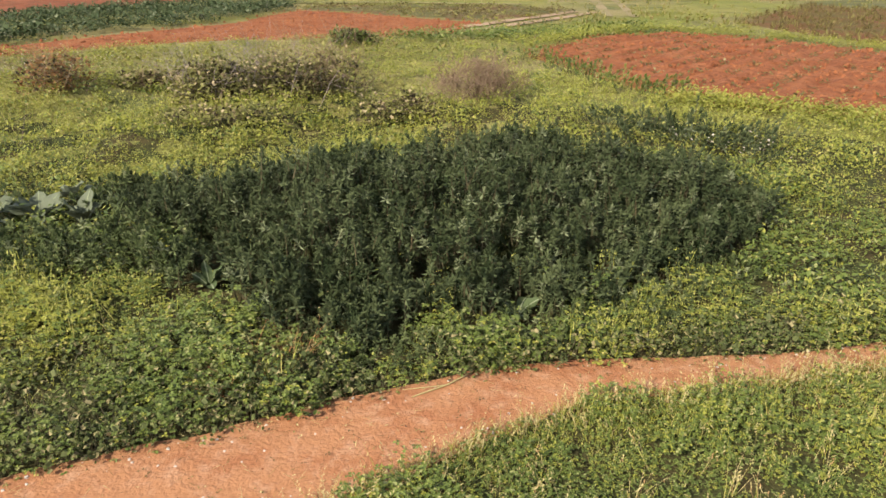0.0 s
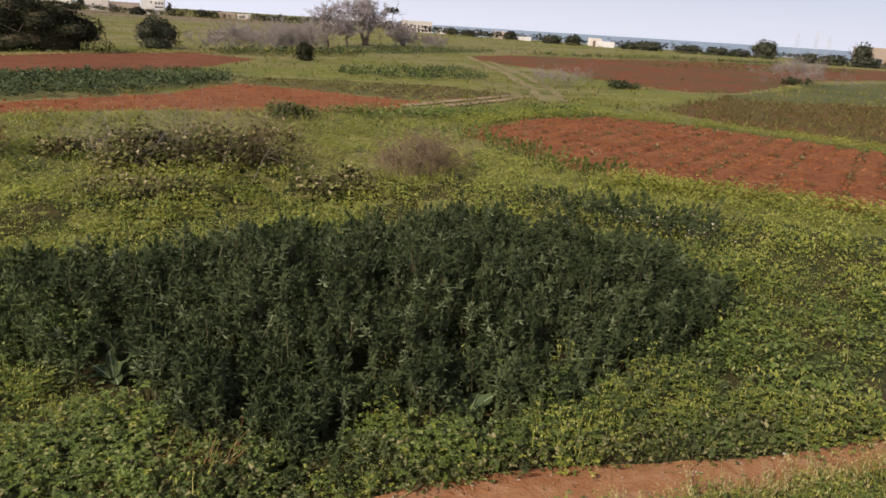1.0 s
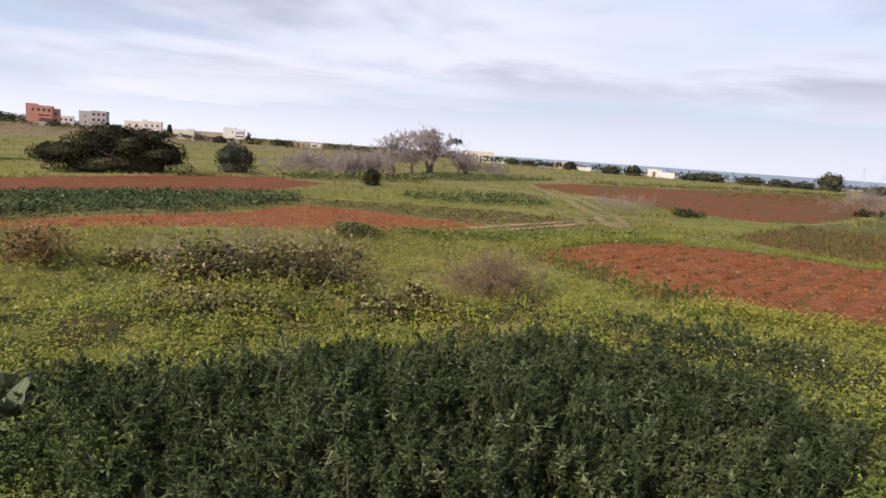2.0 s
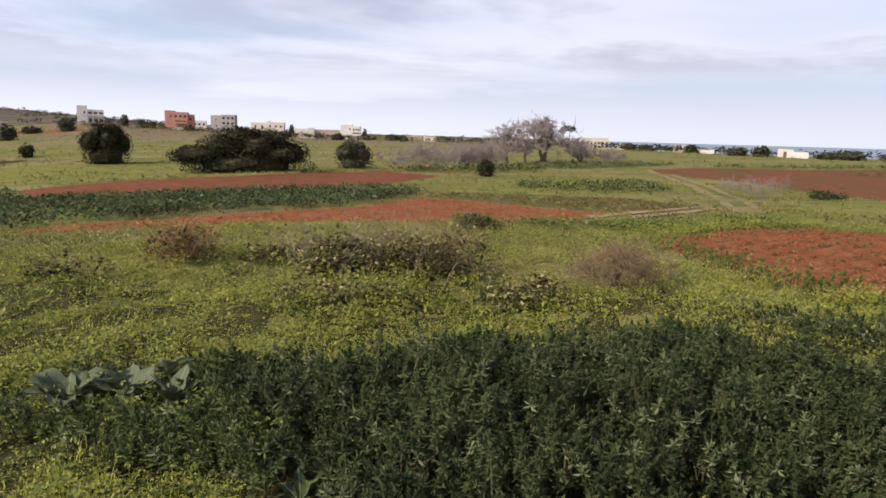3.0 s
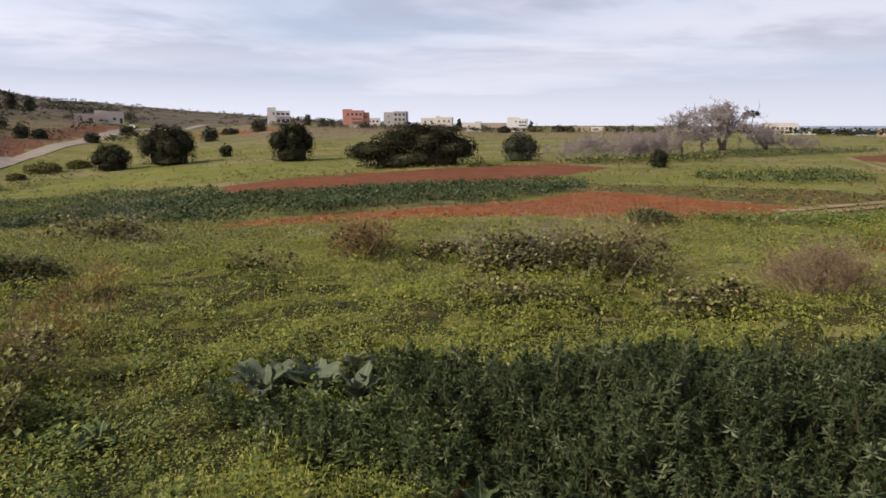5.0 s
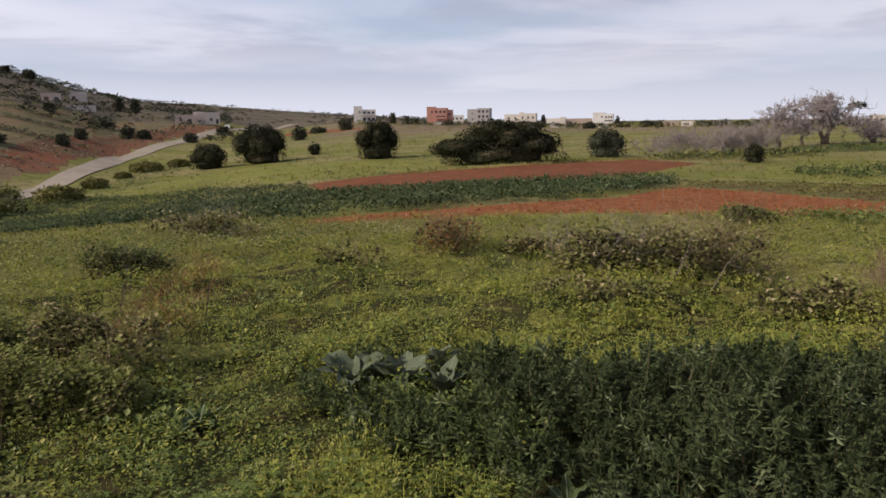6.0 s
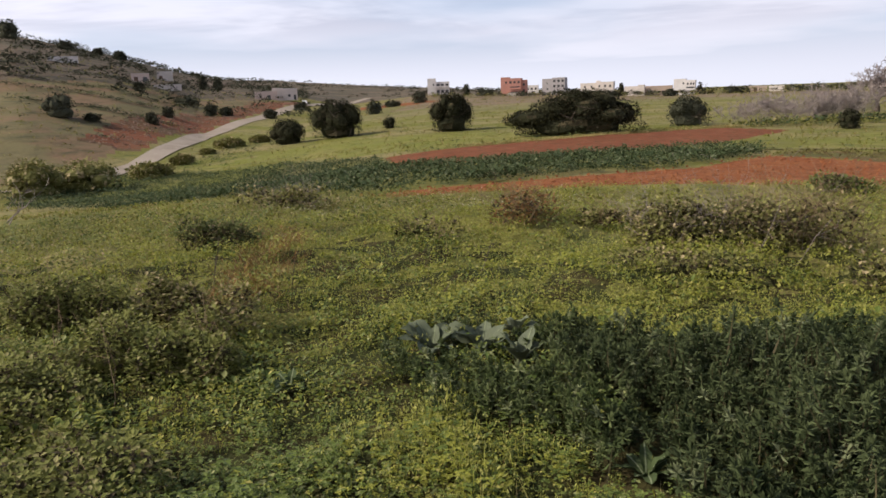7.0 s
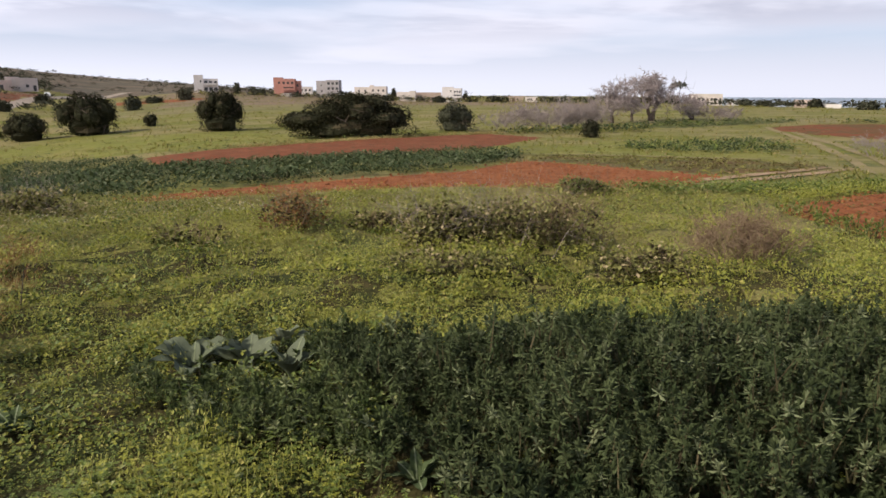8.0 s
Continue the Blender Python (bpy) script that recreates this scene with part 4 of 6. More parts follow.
def crown_shape(rng, lobes, count, size, fill=0.25):
    """Leaves over a crown of several lobes: (centre, radii) each."""
    s = Shape()
    weights = [l[1][0] * l[1][2] + l[1][1] * l[1][2] + l[1][0] * l[1][1] for l in lobes]
    for i in range(count):
        c, r = rng.choices(lobes, weights)[0]
        d = Vector((rng.gauss(0, 1), rng.gauss(0, 1), rng.gauss(0.15, 1))).normalized()
        k = 1 - fill * rng.random() ** 1.5 + 0.10 * math.sin(5 * d.x + 3 * c[0]) * math.sin(4 * d.y + 6 * d.z)
        p = Vector(c) + Vector((d.x * r[0], d.y * r[1], d.z * r[2])) * k
        if p.z < 0.03:
            p.z = rng.uniform(0.02, 0.25)
        a = math.atan2(d.y, d.x) + rng.gauss(0, 0.7)
        s.leaf(p, a, rng.gauss(0.25, 0.6), size * rng.uniform(0.7, 1.4), size * rng.uniform(0.6, 1.1))
    return s


def add_core(s, lobes, rng, inner=0.75, slot=0):
    """The shaded leaf mass inside a crown, one lumpy form a lobe."""
    for c, r in lobes:
        grid = []
        for i in range(7):
            e = -1.4 + 2.8 * i / 6
            row = []
            for j in range(10):
                a = j * 0.6283
                k = inner * rng.uniform(0.86, 1.06)
                row.append(Vector((c[0] + r[0] * k * math.cos(e) * math.cos(a), c[1] + r[1] * k * math.cos(e) * math.sin(a), max(0.0, c[2] + r[2] * k * math.sin(e)))))
            grid.append(row)
        for g0, g1 in zip(grid, grid[1:]):
            for j in range(10):
                s.quad(g0[j], g0[(j + 1) % 10], g1[(j + 1) % 10], g1[j], slot)


def evergreen(at, width, height, label, count=2600, leaf=0.30, mat=None, depth=None, name="tree", category="tree", seed=1, dome=0.6, group=""):
    """A dense evergreen: short trunk, limbs, a crown of lobes that reaches low."""
    g = random.Random(seed)
    tree = thing(name, at, label, category, group)
    depth = depth or width
    limbs = Limbs(seed)
    for k in range(4):
        limbs.grow(Vector((0, 0, -0.1)), Vector((g.gauss(0, .5), g.gauss(0, .5), 1)), height * 0.5, 0.03 * height + 0.03, 2, 3, 0.25)
    limbs.done("trunk", M_TRUNK, tree)
    lobes = [((0, 0, height * 0.42), (width * (0.42 - 0.12 * dome), depth * (0.42 - 0.12 * dome), height * 0.54)), ((0, 0, height * 0.20), (width * 0.46, depth * 0.46, height * 0.40))]
    for k in range(17 if count > 1500 else 8):
        a = k * 0.74 + g.uniform(-.3, .3)
        d = g.uniform(0.14, 0.36)
        top = height * (1 - dome * (d / 0.5) ** 2) * g.uniform(0.86, 1.04)
        tall = top * g.uniform(0.28, 0.40)
        lobes.append(((width * d * math.cos(a), depth * d * math.sin(a), top - tall), (width * g.uniform(.13, .2), depth * g.uniform(.13, .2), tall)))
    leaves = crown_shape(g, lobes, count, leaf, 0.16)
    add_core(leaves, lobes, g)
    shape_part("crown", leaves, [mat or M_TREE_LEAF], tree)
    return tree

# ---- trees and bushes of the meadow ----
evergreen(rest(-46.4, 100.5), 9.0, 6.2, "dark broad evergreen tree beside the road", 9000, 0.23, seed=2, depth=7)
evergreen(rest(-54.0, 98.5), 6.0, 4.0, "low dark evergreen bush beside the broad tree", 6000, 0.2, seed=3, name="bush", category="bush")
evergreen(rest(-25.4, 91.3), 6.0, 5.4, "dark rounded evergreen tree on the meadow", 8500, 0.21, seed=4)
evergreen(rest(-7.0, 70.5), 14.2, 4.5, "wide low spreading dark evergreen tree", 21000, 0.2, seed=5, depth=8, dome=0.9)
evergreen(rest(4.2, 83.4), 4.6, 3.6, "round dark bush at the edge of ploughed earth", 4000, 0.22, mat=M_FAR_LEAF, seed=6, name="bush", category="bush")
evergreen(rest(17.2, 70.5), 2.2, 1.8, "small round dark green bush", 1300, 0.16, seed=7, name="bush", category="bush")
evergreen(rest(-42.0, 112.0), 2.4, 2.2, "small thin dark bush on the meadow", 500, 0.26, seed=8, name="bush", category="bush")


def bare_tree(at, height, seed, label, stems=1, limbs=5, spread=0.6, trunk=0.22, lean=(0, 0)):
    """A leafless tree: one or two crooked dark trunks that fork into grey limbs, each limb with its own twigs."""
    g = random.Random(seed)
    tree = thing("bare_tree", at, label, "tree", "bare trees on the meadow")
    for q in range(stems):
        way = (q - (stems - 1) / 2) * 0.16 * height
        stem = Limbs(seed + q)
        fork = Vector((way + lean[0], lean[1] + 0.1 * way, height * trunk * g.uniform(0.9, 1.15)))
        stem.tube([Vector((way * 0.25, 0, -0.3)), fork * 0.35 + Vector((0.06, 0, 0)), fork * 0.7 - Vector((0.08, 0, 0)), fork], [height * 0.055, height * 0.045, height * 0.04, height * 0.032], 6)
        stem.done("trunk", M_TRUNK, tree, "dark crooked trunk")
        for k in range(limbs):
            a = k * 6.28 / limbs + g.uniform(-.5, .5)
            limb = Limbs(seed * 10 + k + 50 * q, 0.027)
            out = spread * g.uniform(0.4, 1.3)
            limb.grow(fork - Vector((0, 0, 0.1)), Vector((math.cos(a) * out + 0.4 * way, math.sin(a) * out, 1)), height * g.uniform(0.32, 0.42), height * 0.024, 5, 3, 0.46, 0.05, 0.66)
            limb.done("limb", M_BARK, tree)
    return tree


bare_tree(rest(38.6, 116.8), 8.2, 31, "tall bare grey tree with a forked double trunk", 2, 7, 0.7, 0.27)
bare_tree(rest(29.2, 106.6), 7.0, 32, "bare grey tree with a stout dark trunk", 1, 9, 0.95, 0.26)
bare_tree(rest(47.4, 121.8), 5.6, 33, "low bare grey tree with drooping branches", 2, 5, 1.5, 0.16)
bare_tree(rest(34.2, 113.0), 5.4, 34, "bare grey tree among taller ones", 1, 6, 1.2, 0.24)


def bare_bush(at, width, height, seed, label, mat=None, count=26, depth=3, radius=0.02, forks=3, name="bare_bush", group="", least=0.0):
    """A leafless bush: many thin shoots from the ground, each with its twigs."""
    g = random.Random(seed)
    bush = thing(name, at, label, "bush", group)
    for k in range(count):
        x, y = g.gauss(0, width * 0.2), g.gauss(0, width * 0.2)
        shoot = Limbs(seed * 100 + k, least)
        shoot.grow(Vector((x, y, -0.05)), Vector((x * 2.2 / width + g.gauss(0, .3), y * 2.2 / width + g.gauss(0, .3), 0.9)), height * 0.46, radius, depth, forks, 0.28, 0.08, 0.62)
        shoot.done("shoot", mat or M_TWIG, bush)
    return bush


for k, (x, y, w, h) in enumerate(((12.6, 88, 6, 3.8), (16.2, 89, 6, 4.0), (19.8, 92, 6, 4.4), (23.4, 95, 6, 4.8), (51.5, 119, 5, 3.0))):
    bare_bush(rest(x, y), w, h, 50 + k, "grey leafless bush beside the bare trees", None, 22, 3, 0.035, 4, group="grey bushes", least=0.02)
bare_bush(rest(29.5, 43.5), 4.2, 1.9, 60, "grey leafless bush beside the farm track", None, 22, 4, 0.014, 3, least=0.005)
bare_bush(rest(70.0, 56.0), 6.5, 3.6, 61, "grey leafless bush at the field edge", None, 26, 4, 0.02, 3, least=0.01)
bare_bush(rest(4.78, 10.1), 1.02, 1.08, 63, "leafless reddish brown bush in the weeds", M_PINK_TWIG, 44, 4, 0.007, 3, least=0.0026)


bare_bush(rest(-23.4, 19.4), 1.6, 2.4, 64, "pale leafless branches at the field edge", None, 4, 3, 0.03, 2, least=0.008)


def mound(at, width, depth, height, seed, label, mat=None, count=900, leaf=0.06, stems=22, twig=None):
    """A bramble mound: arching stems under a skin of leaves, with inner leaves coloured as shade."""
    g = random.Random(seed)
    bush = thing("bramble_bush", at, label, "bush")
    for k in range(stems):
        a = g.uniform(0, 6.28)
        limbs = Limbs(seed * 100 + k)
        limbs.grow(Vector((g.gauss(0, .22) * width, g.gauss(0, .22) * depth, 0)), Vector((math.cos(a), math.sin(a), 1.3)), height * 0.9, 0.006, 2, 2, 0.3, -0.02, 0.7)
        limbs.done("stem", twig or M_PINK_TWIG, bush)
    lobes = [((g.gauss(0, .26) * width, g.gauss(0, .24) * depth, height * g.uniform(.2, .45)), (width * g.uniform(.16, .3), depth * g.uniform(.16, .3), height * g.uniform(.35, .6))) for k in range(9)]
    leaves = crown_shape(g, lobes, count, leaf, 0.35)
    # inner shell of dark leaves puts shade into the gaps by colour
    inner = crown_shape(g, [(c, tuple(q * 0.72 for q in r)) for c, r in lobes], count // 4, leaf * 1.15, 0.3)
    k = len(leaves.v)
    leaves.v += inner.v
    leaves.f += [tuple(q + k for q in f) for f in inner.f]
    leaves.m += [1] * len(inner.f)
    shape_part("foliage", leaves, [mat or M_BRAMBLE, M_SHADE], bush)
    return bush


mound(rest(68.2, 55.2), 2.6, 1.4, 0.9, 62, "dark low bush under leafless branches", M_BEAN, 500, 0.2, 6)
mound(rest(36.0, 44.0), 2.8, 1.8, 0.75, 69, "dark green bush beside the pale track", M_BEAN, 900, 0.15, 6)
mound(rest(0.85, 11.9), 2.8, 1.9, 1.05, 71, "bramble mound with dark leaves and pale dry stems", None, 4600, 0.075, 70, M_TWIG)
mound(rest(2.1, 11.6), 1.9, 1.4, 0.95, 72, "low bramble mound with brown dry stems", M_BRAMBLE, 1700, 0.065, 90)
mound(rest(3.2, 9.6), 1.3, 0.9, 0.55, 73, "low dark bramble patch in the weeds", None, 900, 0.07, 14)
mound(rest(4.7, 19.8), 1.9, 1.2, 0.6, 74, "leafy green bush at the edge of ploughed earth", M_CLOVER, 1500, 0.09, 10)
mound(rest(-2.35, 12.9), 1.1, 0.9, 0.8, 75, "reddish brown dry bush in the weeds", M_RUST, 900, 0.07, 40)
mound(rest(-0.85, 13.4), 1.1, 0.9, 0.45, 76, "brownish bramble clump in the weeds", None, 700, 0.08, 30)
mound(rest(-4.0, 11.6), 0.9, 0.8, 0.45, 77, "small dark bramble clump with dry stems", None, 450, 0.08, 30)
mound(rest(-7.7, 10.9), 2.4, 1.1, 0.85, 78, "dark shaded bramble bush on rough grass", M_MALLOW, 3200, 0.065, 16)
mound(rest(-6.9, 6.5), 1.7, 1.4, 0.8, 79, "bramble bush with olive leaves and brown stems", M_OLD_BRAMBLE, 7425, 0.046, 12)
mound(rest(-5.3, 6.6), 1.0, 0.9, 0.65, 80, "dark bramble bush in the weeds", M_BRAMBLE, 3200, 0.05, 8)
mound(rest(-5.4, 4.7), 1.9, 1.6, 0.7, 81, "spreading bramble bush with olive leaves", M_OLD_BRAMBLE, 7722, 0.046, 8)
mound(rest(-4.5, 5.6), 1.2, 1.0, 0.6, 82, "olive bramble bush with dark gaps", M_OLD_BRAMBLE, 5049, 0.046, 8)
mound(rest(-9.8, 17.6), 2.2, 1.5, 0.85, 83, "grey green dry bush at the field edge", M_BRAMBLE, 1300, 0.10, 50, M_TWIG)
mound(rest(0.2, 9.6), 1.3, 0.7, 0.32, 84, "low dark weed clump among yellow flowers", None, 700, 0.06, 8)
mound(rest(-3.75, 3.15), 1.3, 1.0, 0.5, 86, "low carpet of olive bramble leaves", M_OLD_BRAMBLE, 3240, 0.046, 8)
mound(rest(-4.2, 3.7), 0.8, 0.8, 0.35, 85, "hollow clump of olive bramble leaves", M_OLD_BRAMBLE, 1930, 0.046, 8)


def broad_leaf_plant(at, leaves, length, seed, label):
    """A rosette of large felted leaves, each with a rib and a bend."""
    g = random.Random(seed)
    plant = thing("broad_leaf_plant", at, label, "plant", "broad leaved plants")
    for k in range(leaves):
        a = k * 2.4 + g.uniform(-.4, .4)
        l, rise, droop = length * g.uniform(0.65, 1.1), g.uniform(0.7, 1.3), g.uniform(0.5, 1.3)
        width = l * g.uniform(0.36, 0.48)
        bm = bmesh.new()
        ribs, rows, p, n = [], [], Vector((0.02 * math.cos(a), 0.02 * math.sin(a), 0.02)), 7
        twist = g.uniform(-0.5, 0.5)
        side = Vector((-math.sin(a), math.cos(a), twist)).normalized()
        for i in range(n + 1):
            f = i / n
            e = rise - droop * f
            d = Vector((math.cos(a) * math.cos(e), math.sin(a) * math.cos(e), math.sin(e)))
            up = d.cross(side)
            w = width * 0.5 * (0.16 + math.sin(math.pi * min(1, f ** 1.15)) ** 0.8) * (1 if f < 1 else 0.1)
            wavy = 0.10 * width * math.sin(f * 15 + k * 1.7)
            rows.append([bm.verts.new(p + side * w * s - up * (0.30 * w * (abs(s) ** 1.5) * -1) + up * wavy * abs(s)) for s in (-1, -0.5, 0, 0.5, 1)])
            ribs.append(p + up * 0.004)
            p = p + d * l / n
        for r0, r1 in zip(rows, rows[1:]):
            for j in range(4):
                bm.faces.new((r0[j], r0[j + 1], r1[j + 1], r1[j]))
        for face in bm.faces:
            face.smooth = True
        blade = part("leaf", bm, M_BROAD if seed < 94 or seed == 97 else M_BROAD_DARK, plant)
        rib = bmesh.new()
        spine = ribs
        for p0, p1 in zip(spine, spine[1:]):
            s = side * 0.006
            rib.faces.new([rib.verts.new(q) for q in (p0 - s, p0 + s, p1 + s * 0.8, p1 - s * 0.8)])
        part("midrib", rib, M_RIB, blade, "pale raised midrib")
    return plant


for (x, y), n, size, seed, words in zip(BROAD_PLANTS, (11, 11, 9, 9, 9, 7, 8), (0.44, 0.40, 0.36, 0.26, 0.27, 0.20, 0.32), range(91, 98), (
        "large grey green plant with broad felted leaves", "large grey green plant with broad felted leaves", "grey green plant with upright broad leaves",
        "grey green broad leaved plant among low weeds", "pointed broad leaved plant beside the dark weeds", "pale broad leaved plant at the edge of dark weeds",
        "grey green broad leaved plant behind others")):
    broad_leaf_plant(rest(x, y), n, size, seed, words)


# ---- crops, turf and far scrub ----


def bean_crop():
    rng = np.random.RandomState(13)
    x, y = scatter_in(rng, 27000, -60, 7, 20, 66)
    jx, jy = x + 0.5 * wave(x, y, 2, 1), y + 0.5 * wave(x, y, 2, 4)
    keep = inside(jx, jy, F_BEAN) & ~inside(x, y, F_MID) & ~inside(x, y, F_FAR) & (wave(x, y, 1.6, 6) + 0.6 * wave(x, y, 0.6, 2) > -0.75) & (rng.rand(len(x)) < 0.45 + 0.6 * (np.hypot(x, y) < 40))
    x, y = x[keep], y[keep]
    shapes = [clump_shape(RNG, 17, 0.34, 0.38, 0.12) for i in range(6)]
    ob = scatter("bean_crop", shapes, x, y, ground_z(x, y), rng.uniform(0.45, 1.35, len(x)), rng.randint(0, 6, len(x)), [M_BEAN], 6)
    tagged(ob, "dense dark green bean crop between ploughed strips", "crop", "", "stuff")


bean_crop()


def turf():
    """Grass and weed clumps over the meadow, out to the trees."""
    rng = np.random.RandomState(15)
    half = radians(64)
    xs, ys = [], []
    for r0, r1, per in ((17, 40, 3.6), (40, 80, 0.8), (80, 150, 0.22), (150, 330, 0.05)):
        n = int(per * half * (r1 * r1 - r0 * r0))
        r = np.sqrt(rng.uniform(r0 * r0, r1 * r1, n))
        a = rng.uniform(-half, half, n) + radians(-4)
        xs.append(-r * np.sin(a))
        ys.append(r * np.cos(a))
    x, y = np.concatenate(xs), np.concatenate(ys)
    keep = wave(x, y, 6, 3) + 0.5 * wave(x, y, 1.7, 2) > -0.5
    for f in (F_RIGHT, F_MID, F_FAR, F_BEYOND, F_BEAN, F_BANK, F_FALLOW, F_STUBBLE):
        keep &= ~inside(x + 0.4 * wave(x, y, 2), y + 0.4 * wave(x, y, 2, 3), f)
    for line, half_width in (([(19.8, 29.0), (24.2, 37.0), (28.3, 45.0), (33.6, 56.5), (38.1, 67.7), (42, 78.8), (48, 94.6)], 0.8), (ROAD, 3.2), ([(9.0, 23.8), (12.7, 26.6), (16.1, 29.2), (20.2, 33.0)], 0.5)):
        pts = np.array(line)
        keep &= np.abs(x - np.interp(y, pts[:, 1], pts[:, 0])) > half_width + 0.3 * wave(x, y, 1)
    x, y = x[keep], y[keep]
    r = np.hypot(x, y)
    shapes = [grass_shape(RNG, 7, 0.35, 0, 1, 0.04) for i in range(4)] + [clump_shape(RNG, 9, 0.28, 0.22, 0.16, 0) for i in range(4)] + [clump_shape(RNG, 10, 0.3, 0.25, 0.14, 2) for i in range(2)]
    picks = np.where((wave(x, y, 5, 9) > 0.55) & (rng.rand(len(x)) < 0.3), rng.randint(8, 10, len(x)), rng.randint(0, 8, len(x)))
    ob = scatter("turf", shapes, x, y, ground_z(x, y) - 0.02, rng.uniform(0.6, 1.2, len(x)) * (0.6 + r / 150), picks, [M_TURF, M_DRY, M_BEAN], 8)
    tagged(ob, "uneven green turf with olive and straw tufts", "grass", "", "stuff")


turf()


patch("blossom_weeds", [(-10.5, 17.0), (-7.0, 15.5), (-3.5, 16.0), (-1.0, 16.5)], 1.1, 300, [clump_shape(RNG, 5, 0.2, 0.5, 0.035) for i in range(4)], [M_BLOSSOM], 1.0, "scattered small pale pink and white wild flowers", "flowers", 41)


patch("blossom_weeds", [(6.7, 7.3), (7.75, 6.1)], 0.12, 14, [clump_shape(RNG, 4, 0.04, 0.45, 0.05) for i in range(3)], [M_BLOSSOM], 1.0, "few white wild flowers in dark weeds", "flowers", 42)


def stand(name, corners, count, shapes, mats, size, label, category, seed, rag=0.8, gaps=-0.4):
    """Weeds spread over an area of the plan, in drifts."""
    rng = np.random.RandomState(seed)
    cx, cy = np.array(corners).T
    x, y = scatter_in(rng, count, cx.min(), cx.max(), cy.min(), cy.max())
    keep = inside(x + rag * wave(x, y, 3 * rag, 1), y + rag * wave(x, y, 3 * rag, 5), corners) & (wave(x, y, 2.2, seed) + 0.6 * rng.randn(count) > gaps)
    x, y = x[keep], y[keep]
    ob = scatter(name, shapes, x, y, ground_z(x, y) - 0.03, rng.uniform(0.5, 1.3, len(x)) * size, rng.randint(0, len(shapes), len(x)), mats, seed, 0.2)
    return tagged(ob, label, category, "", "stuff")


LOW_CLUMPS = [clump_shape(RNG, 12, 0.35, 0.38, 0.17, k % 2) for k in range(5)]
stand("meadow_weeds", [(14, 50), (18, 58.5), (24, 61.5), (32, 66.5), (30, 56), (24.5, 46.5), (20, 45.4), (16.7, 46.4)], 1500, LOW_CLUMPS, [M_BEAN, M_CLOVER], 1.0, "dark green weeds growing in a low hollow", "weeds", 43)
stand("undergrowth", [(8, 76), (11, 82), (22, 86), (30, 92), (26, 82), (16, 76)], 900, LOW_CLUMPS, [M_BEAN, M_OLIVE], 1.7, "low green shrubs under leafless bushes", "shrubs", 44)
# dark bean and clover leaf colours stand for the shade under the bare trees
stand("undergrowth", [(24, 92), (30, 102), (42, 113), (56, 121), (62, 112), (48, 101), (36, 92)], 1600, LOW_CLUMPS, [M_BEAN, M_CLOVER], 1.2, "grass coloured dark for the shade under bare trees", "grass", 45)
stand("balk_weeds", [(60, 107), (74, 105), (95, 108), (120, 104), (118, 99), (95, 103.5), (72, 101)], 1300, LOW_CLUMPS, [M_BEAN, M_OLIVE], 1.5, "dark weeds along the far field edge", "weeds", 46)
stand("field_weeds", F_BEYOND, 4200, LOW_CLUMPS, [M_DEAD, M_OLIVE], 0.55, "sparse weeds over dull red earth", "weeds", 62, 0.8, 0.25)
stand("field_weeds", [(70, 80), (78, 92), (104, 97), (126, 90), (112, 80), (88, 76)], 1500, LOW_CLUMPS, [M_DEAD, M_OLIVE], 1.0, "thin weeds sprouting on dull red earth", "weeds", 47)
stand("balk_weeds", [(43, 40), (46, 41.6), (58, 48.4), (70, 55.2), (82, 61.5), (84, 60.5), (70, 53.5), (58, 46.8), (46, 40)], 900, LOW_CLUMPS, [M_LIME, M_OLIVE], 0.9, "pale green weeds along a narrow balk", "weeds", 48, 0.3)
for k, (a0, a1, r) in enumerate(((37, 47, 158), (37.5, 48, 186), (36, 47, 214), (36, 48, 246))):
    patch("terrace_weeds", [place(a0 + (a1 - a0) * q / 6, r * (1 + 0.02 * math.sin(q * 2.1 + k))) for q in range(7)], 1.0, 150, LOW_CLUMPS, [M_FAR_LEAF, M_BEAN], 2.0, "line of low scrub along a hillside terrace", "scrub", 60 + k)
stand("meadow_weeds", [(-66, 94), (-64, 108), (-57, 95), (-46, 71), (-49, 60), (-51, 68)], 900, LOW_CLUMPS, [M_BEAN, M_CLOVER], 1.1, "dark green weeds between road and meadow", "weeds", 54, 1.5)
stand("meadow_weeds", [(-17, 13), (-13, 18.5), (-9, 19.4), (-3, 20), (3, 21.2), (8, 20.5), (8.2, 15), (3, 13.5), (-6, 13), (-10, 10)], 3200, [clump_shape(RNG, 30, 0.32, 0.36, 0.062, k % 3) for k in range(6)], [M_CLOVER, M_OLIVE, M_LIME], 0.75, "mixed green and straw coloured weeds of the meadow", "weeds", 55, 0.6, -0.6)
patch("dry_weeds", [(-16, 58), (-9, 60.4), (-4.7, 64), (0, 70.8), (5.4, 76), (8.5, 78)], 0.5, 700, [grass_shape(RNG, 7, 0.45, 0, 1, 0.03) for i in range(4)], [M_DRY, M_OLIVE], 1.0, "pale dry grass along the edge of ploughed earth", "grass", 56)
TUSSOCKS = [clump_shape(RNG, 70, 0.42, 0.46, 0.055, 0 if k % 3 else 1) for k in range(6)]
stand("tussock_weeds", [(-11, 8.5), (-13, 14), (-8, 17.5), (0, 18.5), (7, 18), (7.6, 12), (6.6, 9.4), (2, 8.4), (-3, 8.4)], 620, TUSSOCKS, [M_LIME, M_CLOVER], 0.8, "rounded lush green tussocks of flowering weeds", "weeds", 57, 0.6, 0.0)
FAR_CLUMPS = [clump_shape(RNG, 22, 1.7, 2.2, 0.95, k % 2) for k in range(6)]
